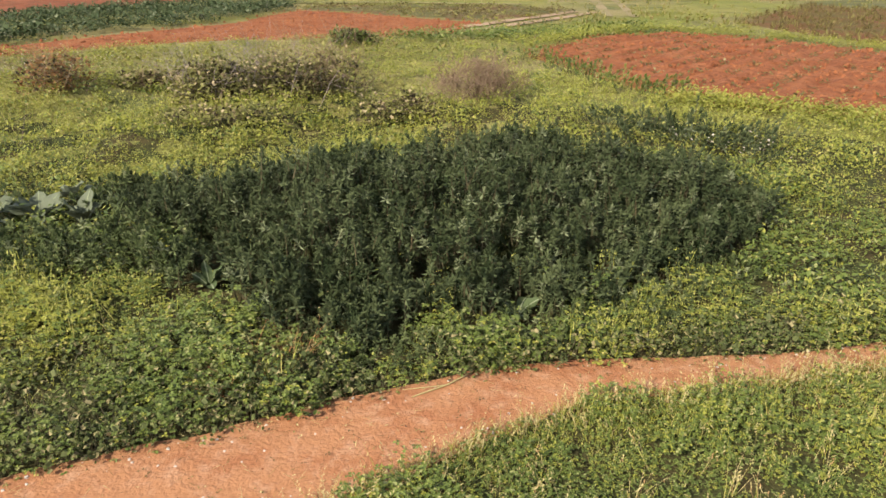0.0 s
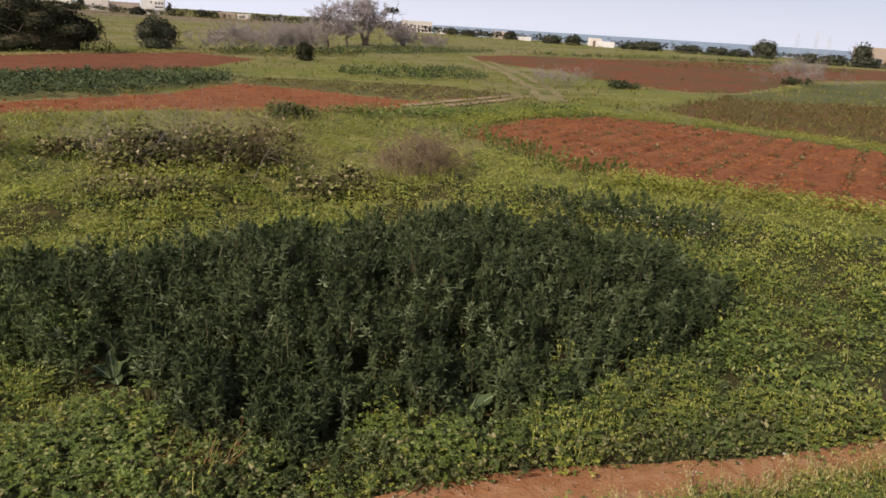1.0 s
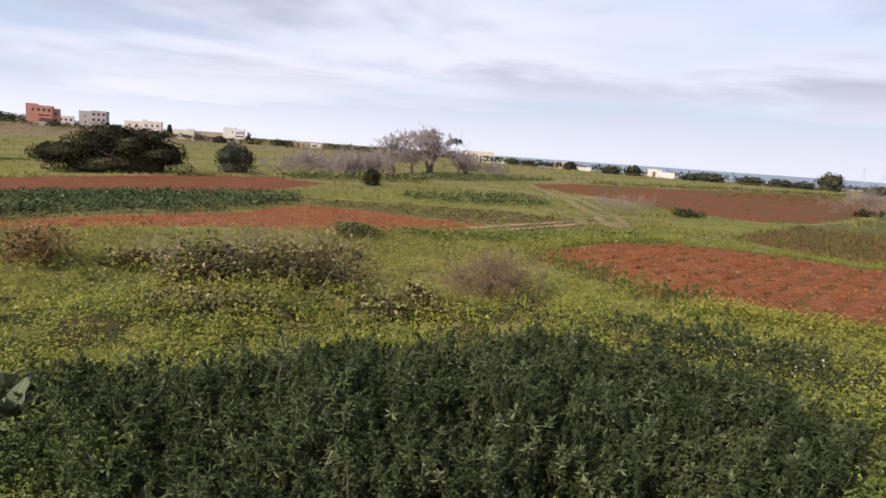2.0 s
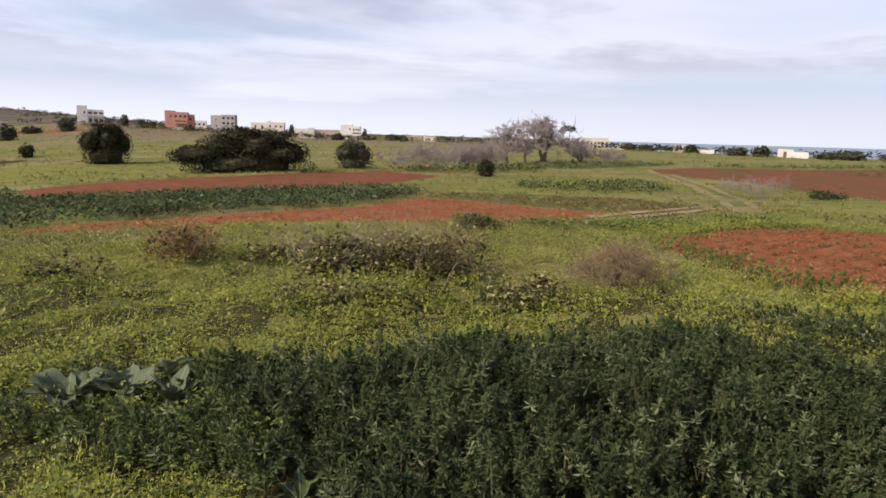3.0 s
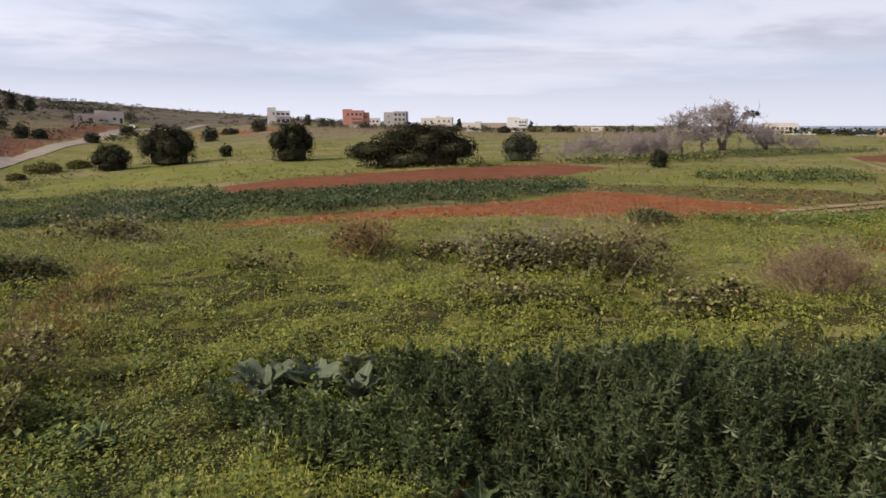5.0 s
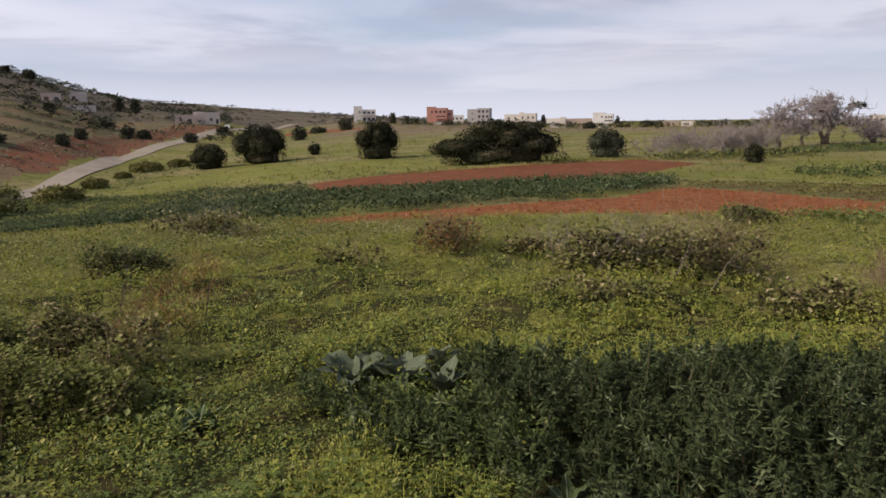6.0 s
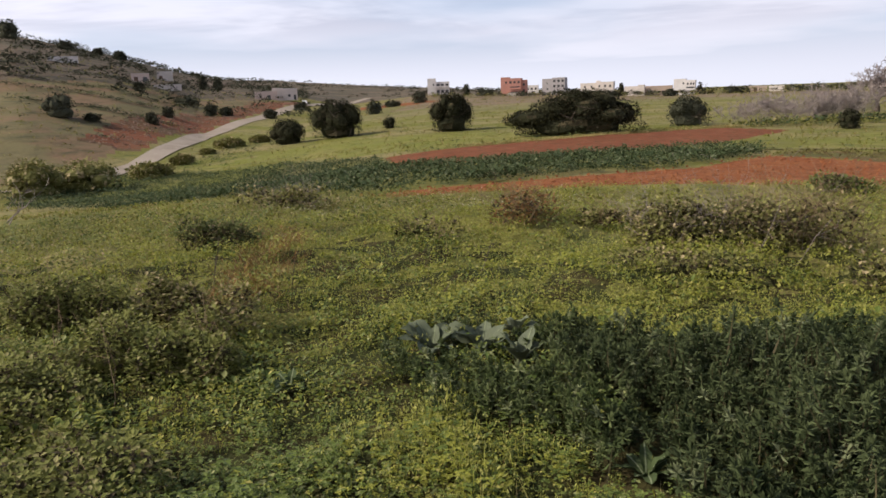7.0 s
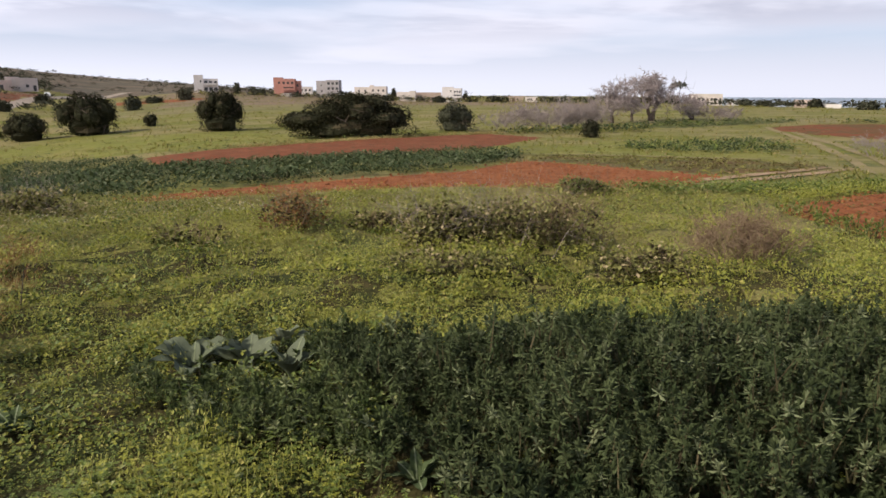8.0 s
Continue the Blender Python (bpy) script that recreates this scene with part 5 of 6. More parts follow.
stand("far_scrub", [(-92, 268), (-40, 284), (20, 292), (62, 288), (70, 312), (20, 318), (-40, 312), (-95, 298)], 700, FAR_CLUMPS, [M_FAR_LEAF, M_BRAMBLE], 0.85, "low dark shrubs on waste ground before the houses", "scrub", 58, 3.0, -0.1)
stand("far_scrub", [(60, 300), (110, 292), (160, 250), (205, 215), (225, 232), (180, 275), (125, 325), (62, 345)], 1300, FAR_CLUMPS, [M_FAR_LEAF, M_FAR_LEAF], 1.2, "grey green belt of trees and hedges on the plain", "scrub", 59, 4.0, 0.1)
stand("far_scrub", [(-120, 360), (-40, 385), (60, 392), (160, 360), (165, 385), (60, 420), (-50, 415), (-125, 390)], 1200, FAR_CLUMPS, [M_FAR_LEAF, M_FAR_LEAF], 1.2, "distant belt of trees behind the houses", "scrub", 61, 4.0, 0.1)
stand("rough_weeds", [(-17, 9), (-19, 19.5), (-10, 19.4), (-4, 17), (-4.5, 12), (-9, 7.5), (-13, 7)], 1500, [clump_shape(RNG, 34, 0.34, 0.42, 0.06, k % 3) for k in range(6)], [M_CLOVER, M_BRAMBLE, M_MALLOW], 0.95, "rough dark green and olive weeds on uneven ground", "weeds", 64, 0.6, -0.1)
stand("bank_scrub", F_BANK, 1500, LOW_CLUMPS, [M_FAR_LEAF, M_BRAMBLE], 2.0, "grey green scrub growing on an earth bank", "scrub", 52, 2.0, 0.1)
stand("terrace_scrub", F_TERRACE, 2600, LOW_CLUMPS, [M_FAR_LEAF, M_DEAD], 1.6, "sparse low scrub on hillside terraces", "scrub", 53, 3.0, 0.6)
stand("stubble_weeds", F_STUBBLE, 1500, LOW_CLUMPS, [M_DEAD, M_OLIVE], 0.55, "thin dull weeds on a stubble strip", "weeds", 49, 0.4)
stand("strip_weeds", [(-20, 49), (-15, 57), (-2, 67.5), (6, 76), (8, 78.5), (5, 78.5), (-3, 70), (-16, 59.5), (-21, 51)], 900, LOW_CLUMPS, [M_BEAN, M_CLOVER], 0.9, "dark weeds along the far edge of ploughed earth", "weeds", 50, 0.4)


def fallow_weeds():
    rng = np.random.RandomState(17)
    x, y = scatter_in(rng, 5000, 20, 53, 9, 39)
    keep = inside(x, y, F_FALLOW)
    x, y = x[keep], y[keep]
    shapes = [grass_shape(RNG, 7, 0.4, 0, 1, 0.035) for i in range(4)]
    ob = scatter("fallow_weeds", shapes, x, y, ground_z(x, y), rng.uniform(0.5, 1.1, len(x)), rng.randint(0, 4, len(x)), [M_DEAD, M_OLIVE], 9)
    tagged(ob, "dried brown weeds of a fallow field", "weeds", "", "stuff")


fallow_weeds()


def field_weeds():
    """Small weeds that sprout along the furrows."""
    rng = np.random.RandomState(19)
    x, y = scatter_in(rng, 15000, 8, 24, 4, 22)
    across = (-0.54 * x + 0.84 * y) / 0.9986 + 0.05 * wave(x, y, 2.5)
    row = np.abs((across / 0.66) % 1.0 - 0.74) < 0.09
    keep = inside(x, y, F_RIGHT) & row & (wave(x, y, 0.16, 5) + 0.3 * wave(x, y, 1.5, 3) > 0.0)
    x, y = x[keep], y[keep]
    shapes = [clump_shape(RNG, 7, 0.09, 0.10, 0.06, i % 2) for i in range(4)]
    ob = scatter("seedlings", shapes, x, y, ground_z(x, y) + 0.05, rng.uniform(0.7, 1.5, len(x)), rng.randint(0, 4, len(x)), [M_MALLOW, M_DEAD], 10)
    tagged(ob, "small weeds sprouting along the furrows", "weeds", "", "stuff")


field_weeds()


def clods(corners, furrow, pitch, count, seed, lift):
    """Lumps of earth along the furrows of a field."""
    rng = np.random.RandomState(seed)
    cx, cy = np.array(corners).T
    x, y = scatter_in(rng, count, cx.min(), cx.max(), cy.min(), cy.max())
    across = (-furrow[1] * x + furrow[0] * y) / math.hypot(*furrow) + 0.05 * wave(x, y, 2.5)
    keep = inside(x, y, corners) & ((np.abs((across / pitch) % 1.0 - 0.25) < 0.2) | (rng.rand(len(x)) < 0.45))
    x, y = x[keep], y[keep]
    g = random.Random(8)
    shapes = []
    for q in range(3):
        s = Shape()
        ring = [Vector((math.cos(k * 1.047) * g.uniform(.6, 1.2), math.sin(k * 1.047) * g.uniform(.6, 1.2), -.3)) for k in range(6)]
        up = [p * 0.55 + Vector((0, 0, g.uniform(.7, 1.0))) for p in ring]
        for k in range(6):
            s.quad(ring[k], ring[(k + 1) % 6], up[(k + 1) % 6], up[k])
        s.quad(up[0], up[1], up[2], up[3])
        s.quad(up[3], up[4], up[5], up[0])
        shapes.append(s)
    ob = scatter("clods", shapes, x, y, ground_z(x, y) + lift, 0.014 + 0.055 * rng.rand(len(x)) ** 3, rng.randint(0, 3, len(x)), [M_RED_SOIL], seed)
    tagged(ob, "loose lumps of red earth along the furrows", "earth", "", "stuff")


clods(F_RIGHT, (0.84, 0.54), 0.66, 9000, 20, 0.11)
clods(F_MID, (0.95, 0.3), 0.8, 7000, 28, 0.06)


def scrub():
    """Bushes of the hillside and the far plain, too many to count."""
    rng = np.random.RandomState(23)
    n = 9000
    az, r = rng.uniform(-64, 62, n), 130 * (1700 / 130) ** rng.rand(n)
    az[:1500], r[:1500] = rng.uniform(27, 56, 1500), 165 * (750 / 165) ** rng.rand(1500)
    x, y = -r * np.sin(np.radians(az)), r * np.cos(np.radians(az))
    hill = ((az > 26) & (r > 200)) | ((az > 12) & (r > 480))
    keep = np.where(hill, rng.rand(n) < 0.55, (wave(x, y, 45, 4) > 0.35) & (r > 215) & (rng.rand(n) < 0.8))
    keep &= ~inside(x, y, F_TERRACE) | (rng.rand(n) < 0.35)
    pts = np.array(ROAD)
    keep &= np.abs(x - np.interp(y, pts[:, 1], pts[:, 0])) > 6
    x, y, r, az = x[keep], y[keep], r[keep], az[keep]
    shapes = [clump_shape(RNG, 26, 1.6, 2.0, 1.0) for i in range(6)]
    sizes = rng.uniform(0.4, 1.2, len(x)) * np.where(az > 26, 0.95, 0.85) * (0.8 + r / 900)
    ob = scatter("scrub", shapes, x, y, ground_z(x, y) + 0.3, sizes, rng.randint(0, 6, len(x)), [M_FAR_LEAF], 11, 0.05)
    tagged(ob, "grey green scrub on the far hillside and plain", "scrub", "", "stuff")


scrub()


def bank_stones():
    rng = np.random.RandomState(29)
    x, y = scatter_in(rng, 9000, -132, -64, 78, 252)
    keep = inside(x, y, F_BANK)
    x, y = x[keep], y[keep]
    s = Shape()
    g = random.Random(4)
    ring = [Vector((math.cos(k * 1.047) * g.uniform(.7, 1.1), math.sin(k * 1.047) * g.uniform(.7, 1.1), g.uniform(-.1, .1))) for k in range(6)]
    top = Vector((0.1, 0, 0.75))
    for k in range(0, 6, 2):
        s.quad(ring[k], ring[(k + 1) % 6], ring[(k + 2) % 6], top)
    ob = scatter("bank_stones", [s], x, y, ground_z(x, y) + 0.05, rng.uniform(0.08, 0.34, len(x)), np.zeros(len(x), int), [M_RED_STONE], 12)
    tagged(ob, "loose stones lying on the earth bank", "stones", "", "stuff")


bank_stones()


def path_stones():
    rng = np.random.RandomState(31)
    x, y = scatter_in(rng, 2600, -2.5, 5.0, 1.4, 2.8)
    keep = way_gap(x, y) < -0.02
    x, y = x[keep], y[keep]
    g = random.Random(6)
    shapes = []
    for q in range(3):
        s = Shape()
        ring = [Vector((math.cos(k * 1.047) * g.uniform(.7, 1.2), math.sin(k * 1.047) * g.uniform(.6, 1.0), -.1)) for k in range(6)]
        up = [p * 0.6 + Vector((0, 0, g.uniform(.4, .6))) for p in ring]
        for k in range(6):
            s.quad(ring[k], ring[(k + 1) % 6], up[(k + 1) % 6], up[k], q)
        s.quad(up[0], up[1], up[2], up[3], q)
        s.quad(up[3], up[4], up[5], up[0], q)
        shapes.append(s)
    ob = scatter("pebbles", shapes, x, y, ground_z(x, y) + 0.022, 0.003 + 0.015 * rng.rand(len(x)) ** 4, rng.randint(0, 3, len(x)), [M_STONE, M_STONE, M_RED_SOIL], 12)
    tagged(ob, "small pale and brown pebbles on the footpath", "stones", "", "stuff")


path_stones()


def path_litter():
    """Dry leaves, straw and crumbs of earth trodden into the footpath, thick along its rims."""
    rng = np.random.RandomState(37)
    x, y = scatter_in(rng, 5200, -3.0, 5.4, 1.2, 3.0)
    gap = way_gap(x, y)
    keep = (gap < 0.06) & (rng.rand(len(x)) < np.where(gap > -0.12, 0.9, 0.22))
    x, y = x[keep], y[keep]
    g = random.Random(12)
    shapes = []
    for q in range(8):
        s = Shape()
        for k in range(2):
            at = (g.uniform(-.03, .03), g.uniform(-.03, .03), g.uniform(0.002, 0.012))
            if q % 2:
                s.leaf(at, g.uniform(0, 6.28), g.uniform(-0.1, 0.35), g.uniform(0.014, 0.028), g.uniform(0.010, 0.018), q % 3, 0.5)
            else:
                s.blade(at, g.uniform(0, 6.28), g.uniform(0.0, 0.25), g.uniform(0.03, 0.08), 0.003, q % 3, 0.2)
        shapes.append(s)
    ob = scatter("leaf_litter", shapes, x, y, ground_z(x, y) + 0.03, rng.uniform(0.6, 1.2, len(x)), rng.randint(0, 8, len(x)), [M_DRY, M_DEAD, M_SHADE], 16, 0.0)
    tagged(ob, "dry leaves and straw trodden into the footpath", "litter", "", "stuff")


path_litter()


STALKS = ((-5.7, 7.75, 0.6), (-4.65, 8.0, 0.45), (-2.4, 9.5, 0.45), (-2.7, 8.3, 0.4), (-6.4, 8.8, 0.5))


def dark_stalk(at, height, seed):
    """A thin dead flower stalk with a few side shoots."""
    ob = thing("dead_stalk", at, "thin dark dead flower stalk among weeds", "stalk", "dead stalks")
    limb = Limbs(seed, 0.003)
    limb.grow(Vector((0, 0, 0)), Vector((0.25, 0, 1)), height, 0.010, 1, 2, 0.10, 0.0, 0.3)
    limb.done("stem", M_TRUNK, ob)


for k, (x, y, h) in enumerate(STALKS):
    dark_stalk(rest(x, y), h, 300 + k)


def dry_stick():
    stick = thing("dry_stick", rest(1.45, 2.5), "pale dry bent stick lying on the footpath", "stick")
    limbs = Limbs(3)
    limbs.tube([Vector(p) for p in ((-0.32, -0.07, 0.03), (-0.2, -0.05, 0.035), (-0.05, -0.02, 0.035), (0.15, 0.06, 0.04), (0.3, 0.14, 0.05))], [0.005, 0.006, 0.006, 0.005, 0.003])
    limbs.tube([Vector(p) for p in ((-0.05, -0.02, 0.035), (-0.2, 0.0, 0.035), (-0.36, 0.03, 0.03))], [0.004, 0.003, 0.002])
    limbs.done("twig", M_DRY, stick)


dry_stick()

# ---- houses ----


def wall_with_holes(width, height, holes, depth):
    """A wall in the x-z plane, face at y=0, with openings of some depth: (x0, z0, x1, z1)."""
    bm = bmesh.new()
    xs = sorted({0, width} | {h[0] for h in holes} | {h[2] for h in holes})
    zs = sorted({0, height} | {h[1] for h in holes} | {h[3] for h in holes})
    for x0, x1 in zip(xs, xs[1:]):
        for z0, z1 in zip(zs, zs[1:]):
            mx, mz = (x0 + x1) / 2, (z0 + z1) / 2
            if any(h[0] < mx < h[2] and h[1] < mz < h[3] for h in holes):
                continue
            bm.faces.new([bm.verts.new(p) for p in ((x0, 0, z0), (x1, 0, z0), (x1, 0, z1), (x0, 0, z1))])
    for x0, z0, x1, z1 in holes:
        c = ((x0, z0), (x1, z0), (x1, z1), (x0, z1))
        for (ax, az), (bx, bz) in zip(c, c[1:] + c[:1]):
            bm.faces.new([bm.verts.new(p) for p in ((ax, 0, az), (ax, depth, az), (bx, depth, bz), (bx, 0, bz))])
    bmesh.ops.remove_doubles(bm, verts=bm.verts, dist=0.001)
    return bm


def box(x0, y0, z0, x1, y1, z1):
    bm = bmesh.new()
    bmesh.ops.create_cube(bm, size=1)
    for v in bm.verts:
        v.co = Vector((x0 if v.co.x < 0 else x1, y0 if v.co.y < 0 else y1, z0 if v.co.z < 0 else z1))
    return bm


def house(az, r, width, depth, height, storeys, bays, mat, label, turn=0.0, sunk=0.0, side_bays=2, slab=False, tower=0.0, low=0.0):
    """A flat-roofed block: four walls with window openings, panes set back, roof with parapet, optional stair tower."""
    x, y = place(az, r)
    ob = thing("house", rest(x, y) - Vector((0, 0, sunk)), label, "house")
    ob.rotation_euler = (0, 0, radians(az + turn))
    s = height / storeys
    pane_no = 0
    for side in range(4):
        w, n = (width, bays) if side % 2 == 0 else (depth, side_bays)
        holes = []
        for f in range(storeys):
            for k in range(n):
                c = w * (k + 0.5) / n
                wide = min(1.3, w / n * 0.5)
                tall = 1.3 if f or k != n // 2 else 2.0
                holes.append((c - wide / 2, f * s + (0.95 if tall < 1.5 else 0.15) + low, c + wide / 2, f * s + (0.95 + tall if tall < 1.5 else 2.15) + low))
        holes = [h for k, h in enumerate(holes) if h[3] < height - 0.15 and ((k * 5 + int(az * 10) + side * 3) % 7 > 1 or storeys == 3)]
        at = {0: (-width / 2, -depth / 2, 0), 1: (width / 2, -depth / 2, 90), 2: (width / 2, depth / 2, 180), 3: (-width / 2, depth / 2, 270)}[side]
        m = pose(at[0], at[1], 0, 0, 0, at[2])
        bm = wall_with_holes(w, height, holes, 0.3)
        bm.transform(m)
        wall = part("wall", bm, mat, ob)
        if side == 2:
            continue
        for x0, z0, x1, z1 in holes:
            pb = box(x0, 0.22, z0, x1, 0.30, z1)
            pb.transform(m)
            part("window", pb, M_GLASS if (pane_no * 7) % 5 else M_SHUTTER, ob)
            pane_no += 1
        if slab and side == 0:
            for f in range(1, storeys):
                bb = box(w * 0.45, -1.1, f * s - 0.1, w * 0.98, -0.02, f * s + 0.05)
                bmesh.ops.create_cube(bb, size=1, matrix=Matrix.Translation((w * 0.715, -1.08, f * s + 0.5)) @ Matrix.Diagonal((w * 0.53, 0.08, 0.9, 1)))
                bb.transform(m)
                part("balcony", bb, mat, ob)
    rb = box(-width / 2 + 0.02, -depth / 2 + 0.02, height - 0.35, width / 2 - 0.02, depth / 2 - 0.02, height - 0.02)
    for cx, cy, sx, sy in ((0, -depth / 2 + .12, width + .1, .24), (0, depth / 2 - .12, width + .1, .24), (-width / 2 + .12, 0, .24, depth - .5), (width / 2 - .12, 0, .24, depth - .5)):
        bmesh.ops.create_cube(rb, size=1, matrix=Matrix.Translation((cx, cy, height + 0.2)) @ Matrix.Diagonal((sx, sy, 0.45, 1)))
    part("roof", rb, mat, ob)
    if tower:
        part("stair_tower", box(-width / 2 + 0.1, -depth / 4, height - 0.3, -width / 2 + width * 0.3, depth / 4, height + tower), mat, ob)
    return ob


def terrace_house(az, r, label, blocks, turn=0.0, sunk=0.3):
    """A house of several flat-roofed blocks: (x0, x1, y0, y1, height, material, front openings, left openings).
    An opening is (middle, foot, width, height, depth); deep ones are loggias with a slab and a rail."""
    x, y = place(az, r)
    ob = thing("house", rest(x, y) - Vector((0, 0, sunk)), label, "house")
    ob.rotation_euler = (0, 0, radians(az + turn))
    for x0, x1, y0, y1, height, mat, front, left in blocks:
        for side, (w, at, turned, openings) in enumerate(((x1 - x0, (x0, y0), 0, front), (y1 - y0, (x0, y1), 270, left), (x1 - x0, (x1, y1), 180, ()), (y1 - y0, (x1, y0), 90, ()))):
            m = pose(at[0], at[1], 0, 0, 0, turned)
            holes = [(c - u / 2, f, c + u / 2, f + h) for c, f, u, h, d in openings]
            bm = wall_with_holes(w, height, holes, 0.3)
            bm.transform(m)
            part("wall", bm, mat, ob)
            for c, f, u, h, d in openings:
                pane = box(c - u / 2, min(d, 0.3) - 0.06, f, c + u / 2, min(d, 0.3), f + h)
                pane.transform(m)
                part("window", pane, M_GLASS, ob)
                if d > 0.5:
                    slab = box(c - u / 2 - 0.2, -0.9, f - 0.12, c + u / 2 + 0.2, -0.02, f)
                    slab.transform(m)
                    ledge = part("balcony", slab, mat, ob)
                    rail = box(c - u / 2 - 0.2, -0.9, f + 0.02, c + u / 2 + 0.2, -0.82, f + 0.75)
                    rail.transform(m)
                    part("parapet", rail, mat, ledge)
        roof = box(x0 + 0.02, y0 + 0.02, height - 0.3, x1 - 0.02, y1 - 0.02, height - 0.02)
        for cx, cy, sx, sy in (((x0 + x1) / 2, y0 + .1, x1 - x0 + .08, .2), ((x0 + x1) / 2, y1 - .1, x1 - x0 + .08, .2), (x0 + .1, (y0 + y1) / 2, .2, y1 - y0 - .42), (x1 - .1, (y0 + y1) / 2, .2, y1 - y0 - .42)):
            bmesh.ops.create_cube(roof, size=1, matrix=Matrix.Translation((cx, cy, height + 0.16)) @ Matrix.Diagonal((sx, sy, 0.36, 1)))
        part("roof", roof, mat, ob)
    return ob


def rows_of(middles, feet, w, h, d=0.25):
    return [(c, f, w, h, d) for f in feet for c in middles]


terrace_house(16.45, 345, "white house with a tall stair block and open balconies", [
    (-5.2, -1.2, -3, 3, 7.6, M_WHITE, [(2.9, 4.6, .7, 1.0, .25)], rows_of((3.0,), (1.2, 4.4), .8, 1.1)),
    (-1.19, 5.3, -2.4, 5, 6.0, M_WHITE, rows_of((1.1, 3.2, 5.3), (1.0,), 1.5, 1.5) + rows_of((1.1, 3.2, 5.3), (3.9,), 1.5, 1.45) + [(3.2, 3.65, 5.6, .2, .9)], [])], 0, 0.3)
terrace_house(10.4, 350, "unfinished red brick house with dark balconies", [
    (-6.0, -2.2, -3.5, 5, 8.3, M_BRICK, [(2.6, 5.6, .9, 1.1, .25)], rows_of((2.2, 5.5), (1.0, 3.8, 6.2), 1.0, 1.2)),
    (-2.19, 3.9, -4.2, 4, 7.7, M_BRICK, rows_of((1.0, 3.0, 5.0), (5.6,), 1.1, 1.1) + [(3.1, 2.9, 4.8, 1.3, .9), (2.6, .3, 3.6, 1.4, .25)], []),
    (3.91, 6.4, -3.0, 4, 6.8, M_BRICK, [(1.2, 4.4, 1.0, 1.1, .25), (1.2, 1.6, 1.0, 1.1, .25)], [])], -6)
terrace_house(8.95, 375, "small pale unfinished house behind a brick one", [
    (-3.4, 3.2, -3, 3, 4.6, M_WHITE, rows_of((1.4, 3.4, 5.4), (2.6,), 1.0, 1.1) + [(4.2, .4, 2.0, 1.5, .25)], [])], -4)
terrace_house(7.17, 350, "grey concrete three storey house with open windows", [
    (-5.4, -0.6, -3.8, 5, 7.5, M_GREY, [(2.4, 5.4, .6, .7, .25), (2.6, 2.6, .7, .9, .25)], rows_of((3.0, 6.0), (1.0, 3.6), .9, 1.0)),
    (-0.59, 5.5, -4.0, 4, 7.9, M_GREY, rows_of((1.1, 3.1, 5.1), (1.1, 3.7, 6.1), 1.15, 1.15), [])], -10)
terrace_house(5.0, 362, "low white building behind a hedge", [(-3.4, 3.4, -3, 3, 2.9, M_WHITE, [(2.0, 1.0, 1.0, 1.0, .25), (4.8, .1, 1.1, 2.0, .25)], [])], 0)
terrace_house(3.85, 330, "cream two storey house with a raised corner", [
    (-7.3, -0.3, -2.6, 5, 5.4, M_CREAM, [(2.0, 3.5, .8, 1.0, .25), (4.9, 3.5, .8, 1.0, .25), (5.2, .3, 1.0, 1.9, .25)], rows_of((2.5, 5.2), (3.4,), .9, 1.0)),
    (-0.29, 7.3, -3.6, 4.4, 5.7, M_CREAM, rows_of((1.5, 4.0, 6.2), (3.7,), .8, 1.0) + rows_of((3.9, 6.1), (.9,), .9, 1.1), [(4.0, 3.6, .8, 1.0, .25)]),
    (-0.2, 1.4, -3.4, -1.0, 6.3, M_CREAM, [], [])], -6)
terrace_house(1.02, 322, "low cream building with a bright blank wall", [
    (-4.2, 1.6, -3.0, 4, 3.9, M_CREAM, [(1.4, 1.4, .6, .7, .25)], []), (1.61, 4.2, -3.2, 3, 4.4, M_CREAM, [], [])], -4, 0.2)
terrace_house(-0.75, 328, "long low tan building with a flat roof", [
    (-5.6, 5.8, -2.5, 4, 4.0, M_TAN, [(2.6, .9, 1.0, 1.2, .25), (7.8, 1.0, 1.4, 1.2, .25)], [])], -3, 0.2)
terrace_house(-2.65, 320, "white two storey house with a shaded balcony", [
    (-4.3, 0.6, -3.0, 4, 6.5, M_WHITE, [(3.9, 4.6, .6, .8, .25)], [(4.0, 4.2, .8, 1.0, .25)]),
    (0.61, 4.4, -3.3, 3.4, 5.9, M_WHITE, rows_of((.8, 2.0, 3.1), (4.3,), .7, .9) + [(1.9, 2.2, 3.3, 1.3, .9), (2.6, .2, 1.0, 1.5, .25)], [])], -4)
terrace_house(9.4, 318, "broken pale rubble wall before the houses", [(-9, 7, -.3, .3, 1.0, M_TAN, [], []), (-8.4, -4, -.9, -.31, 1.5, M_CREAM, [], [])], 6, 0.25)
house(-7.6, 335, 9.0, 7, 2.4, 1, 3, M_TAN, "low tan building on the plain", 0, 0.3)
house(-9.0, 345, 6.0, 6, 2.2, 1, 2, M_CREAM, "low pale building on the plain", 0, 0.3)
terrace_house(29.3, 290, "low cream house with dark doorways above the road", [
    (-8.2, 0.4, -4.5, 3, 3.4, M_ROSE, [(5.4, .2, 1.3, 2.0, .25), (2.2, 1.3, .8, .9, .25)], []), (-1.5, 2.6, -2.5, 4, 4.6, M_CREAM, [], []),
    (2.61, 8.2, -3.0, 4, 4.3, M_CREAM, [(2.4, 1.4, .9, 1.0, .25), (4.6, .2, 1.0, 1.9, .25)], [])], 0, 0.4)
house(43.9, 300, 10.0, 6, 2.0, 1, 2, M_WHITE, "long pale building high on the hill", 0, 0.6)
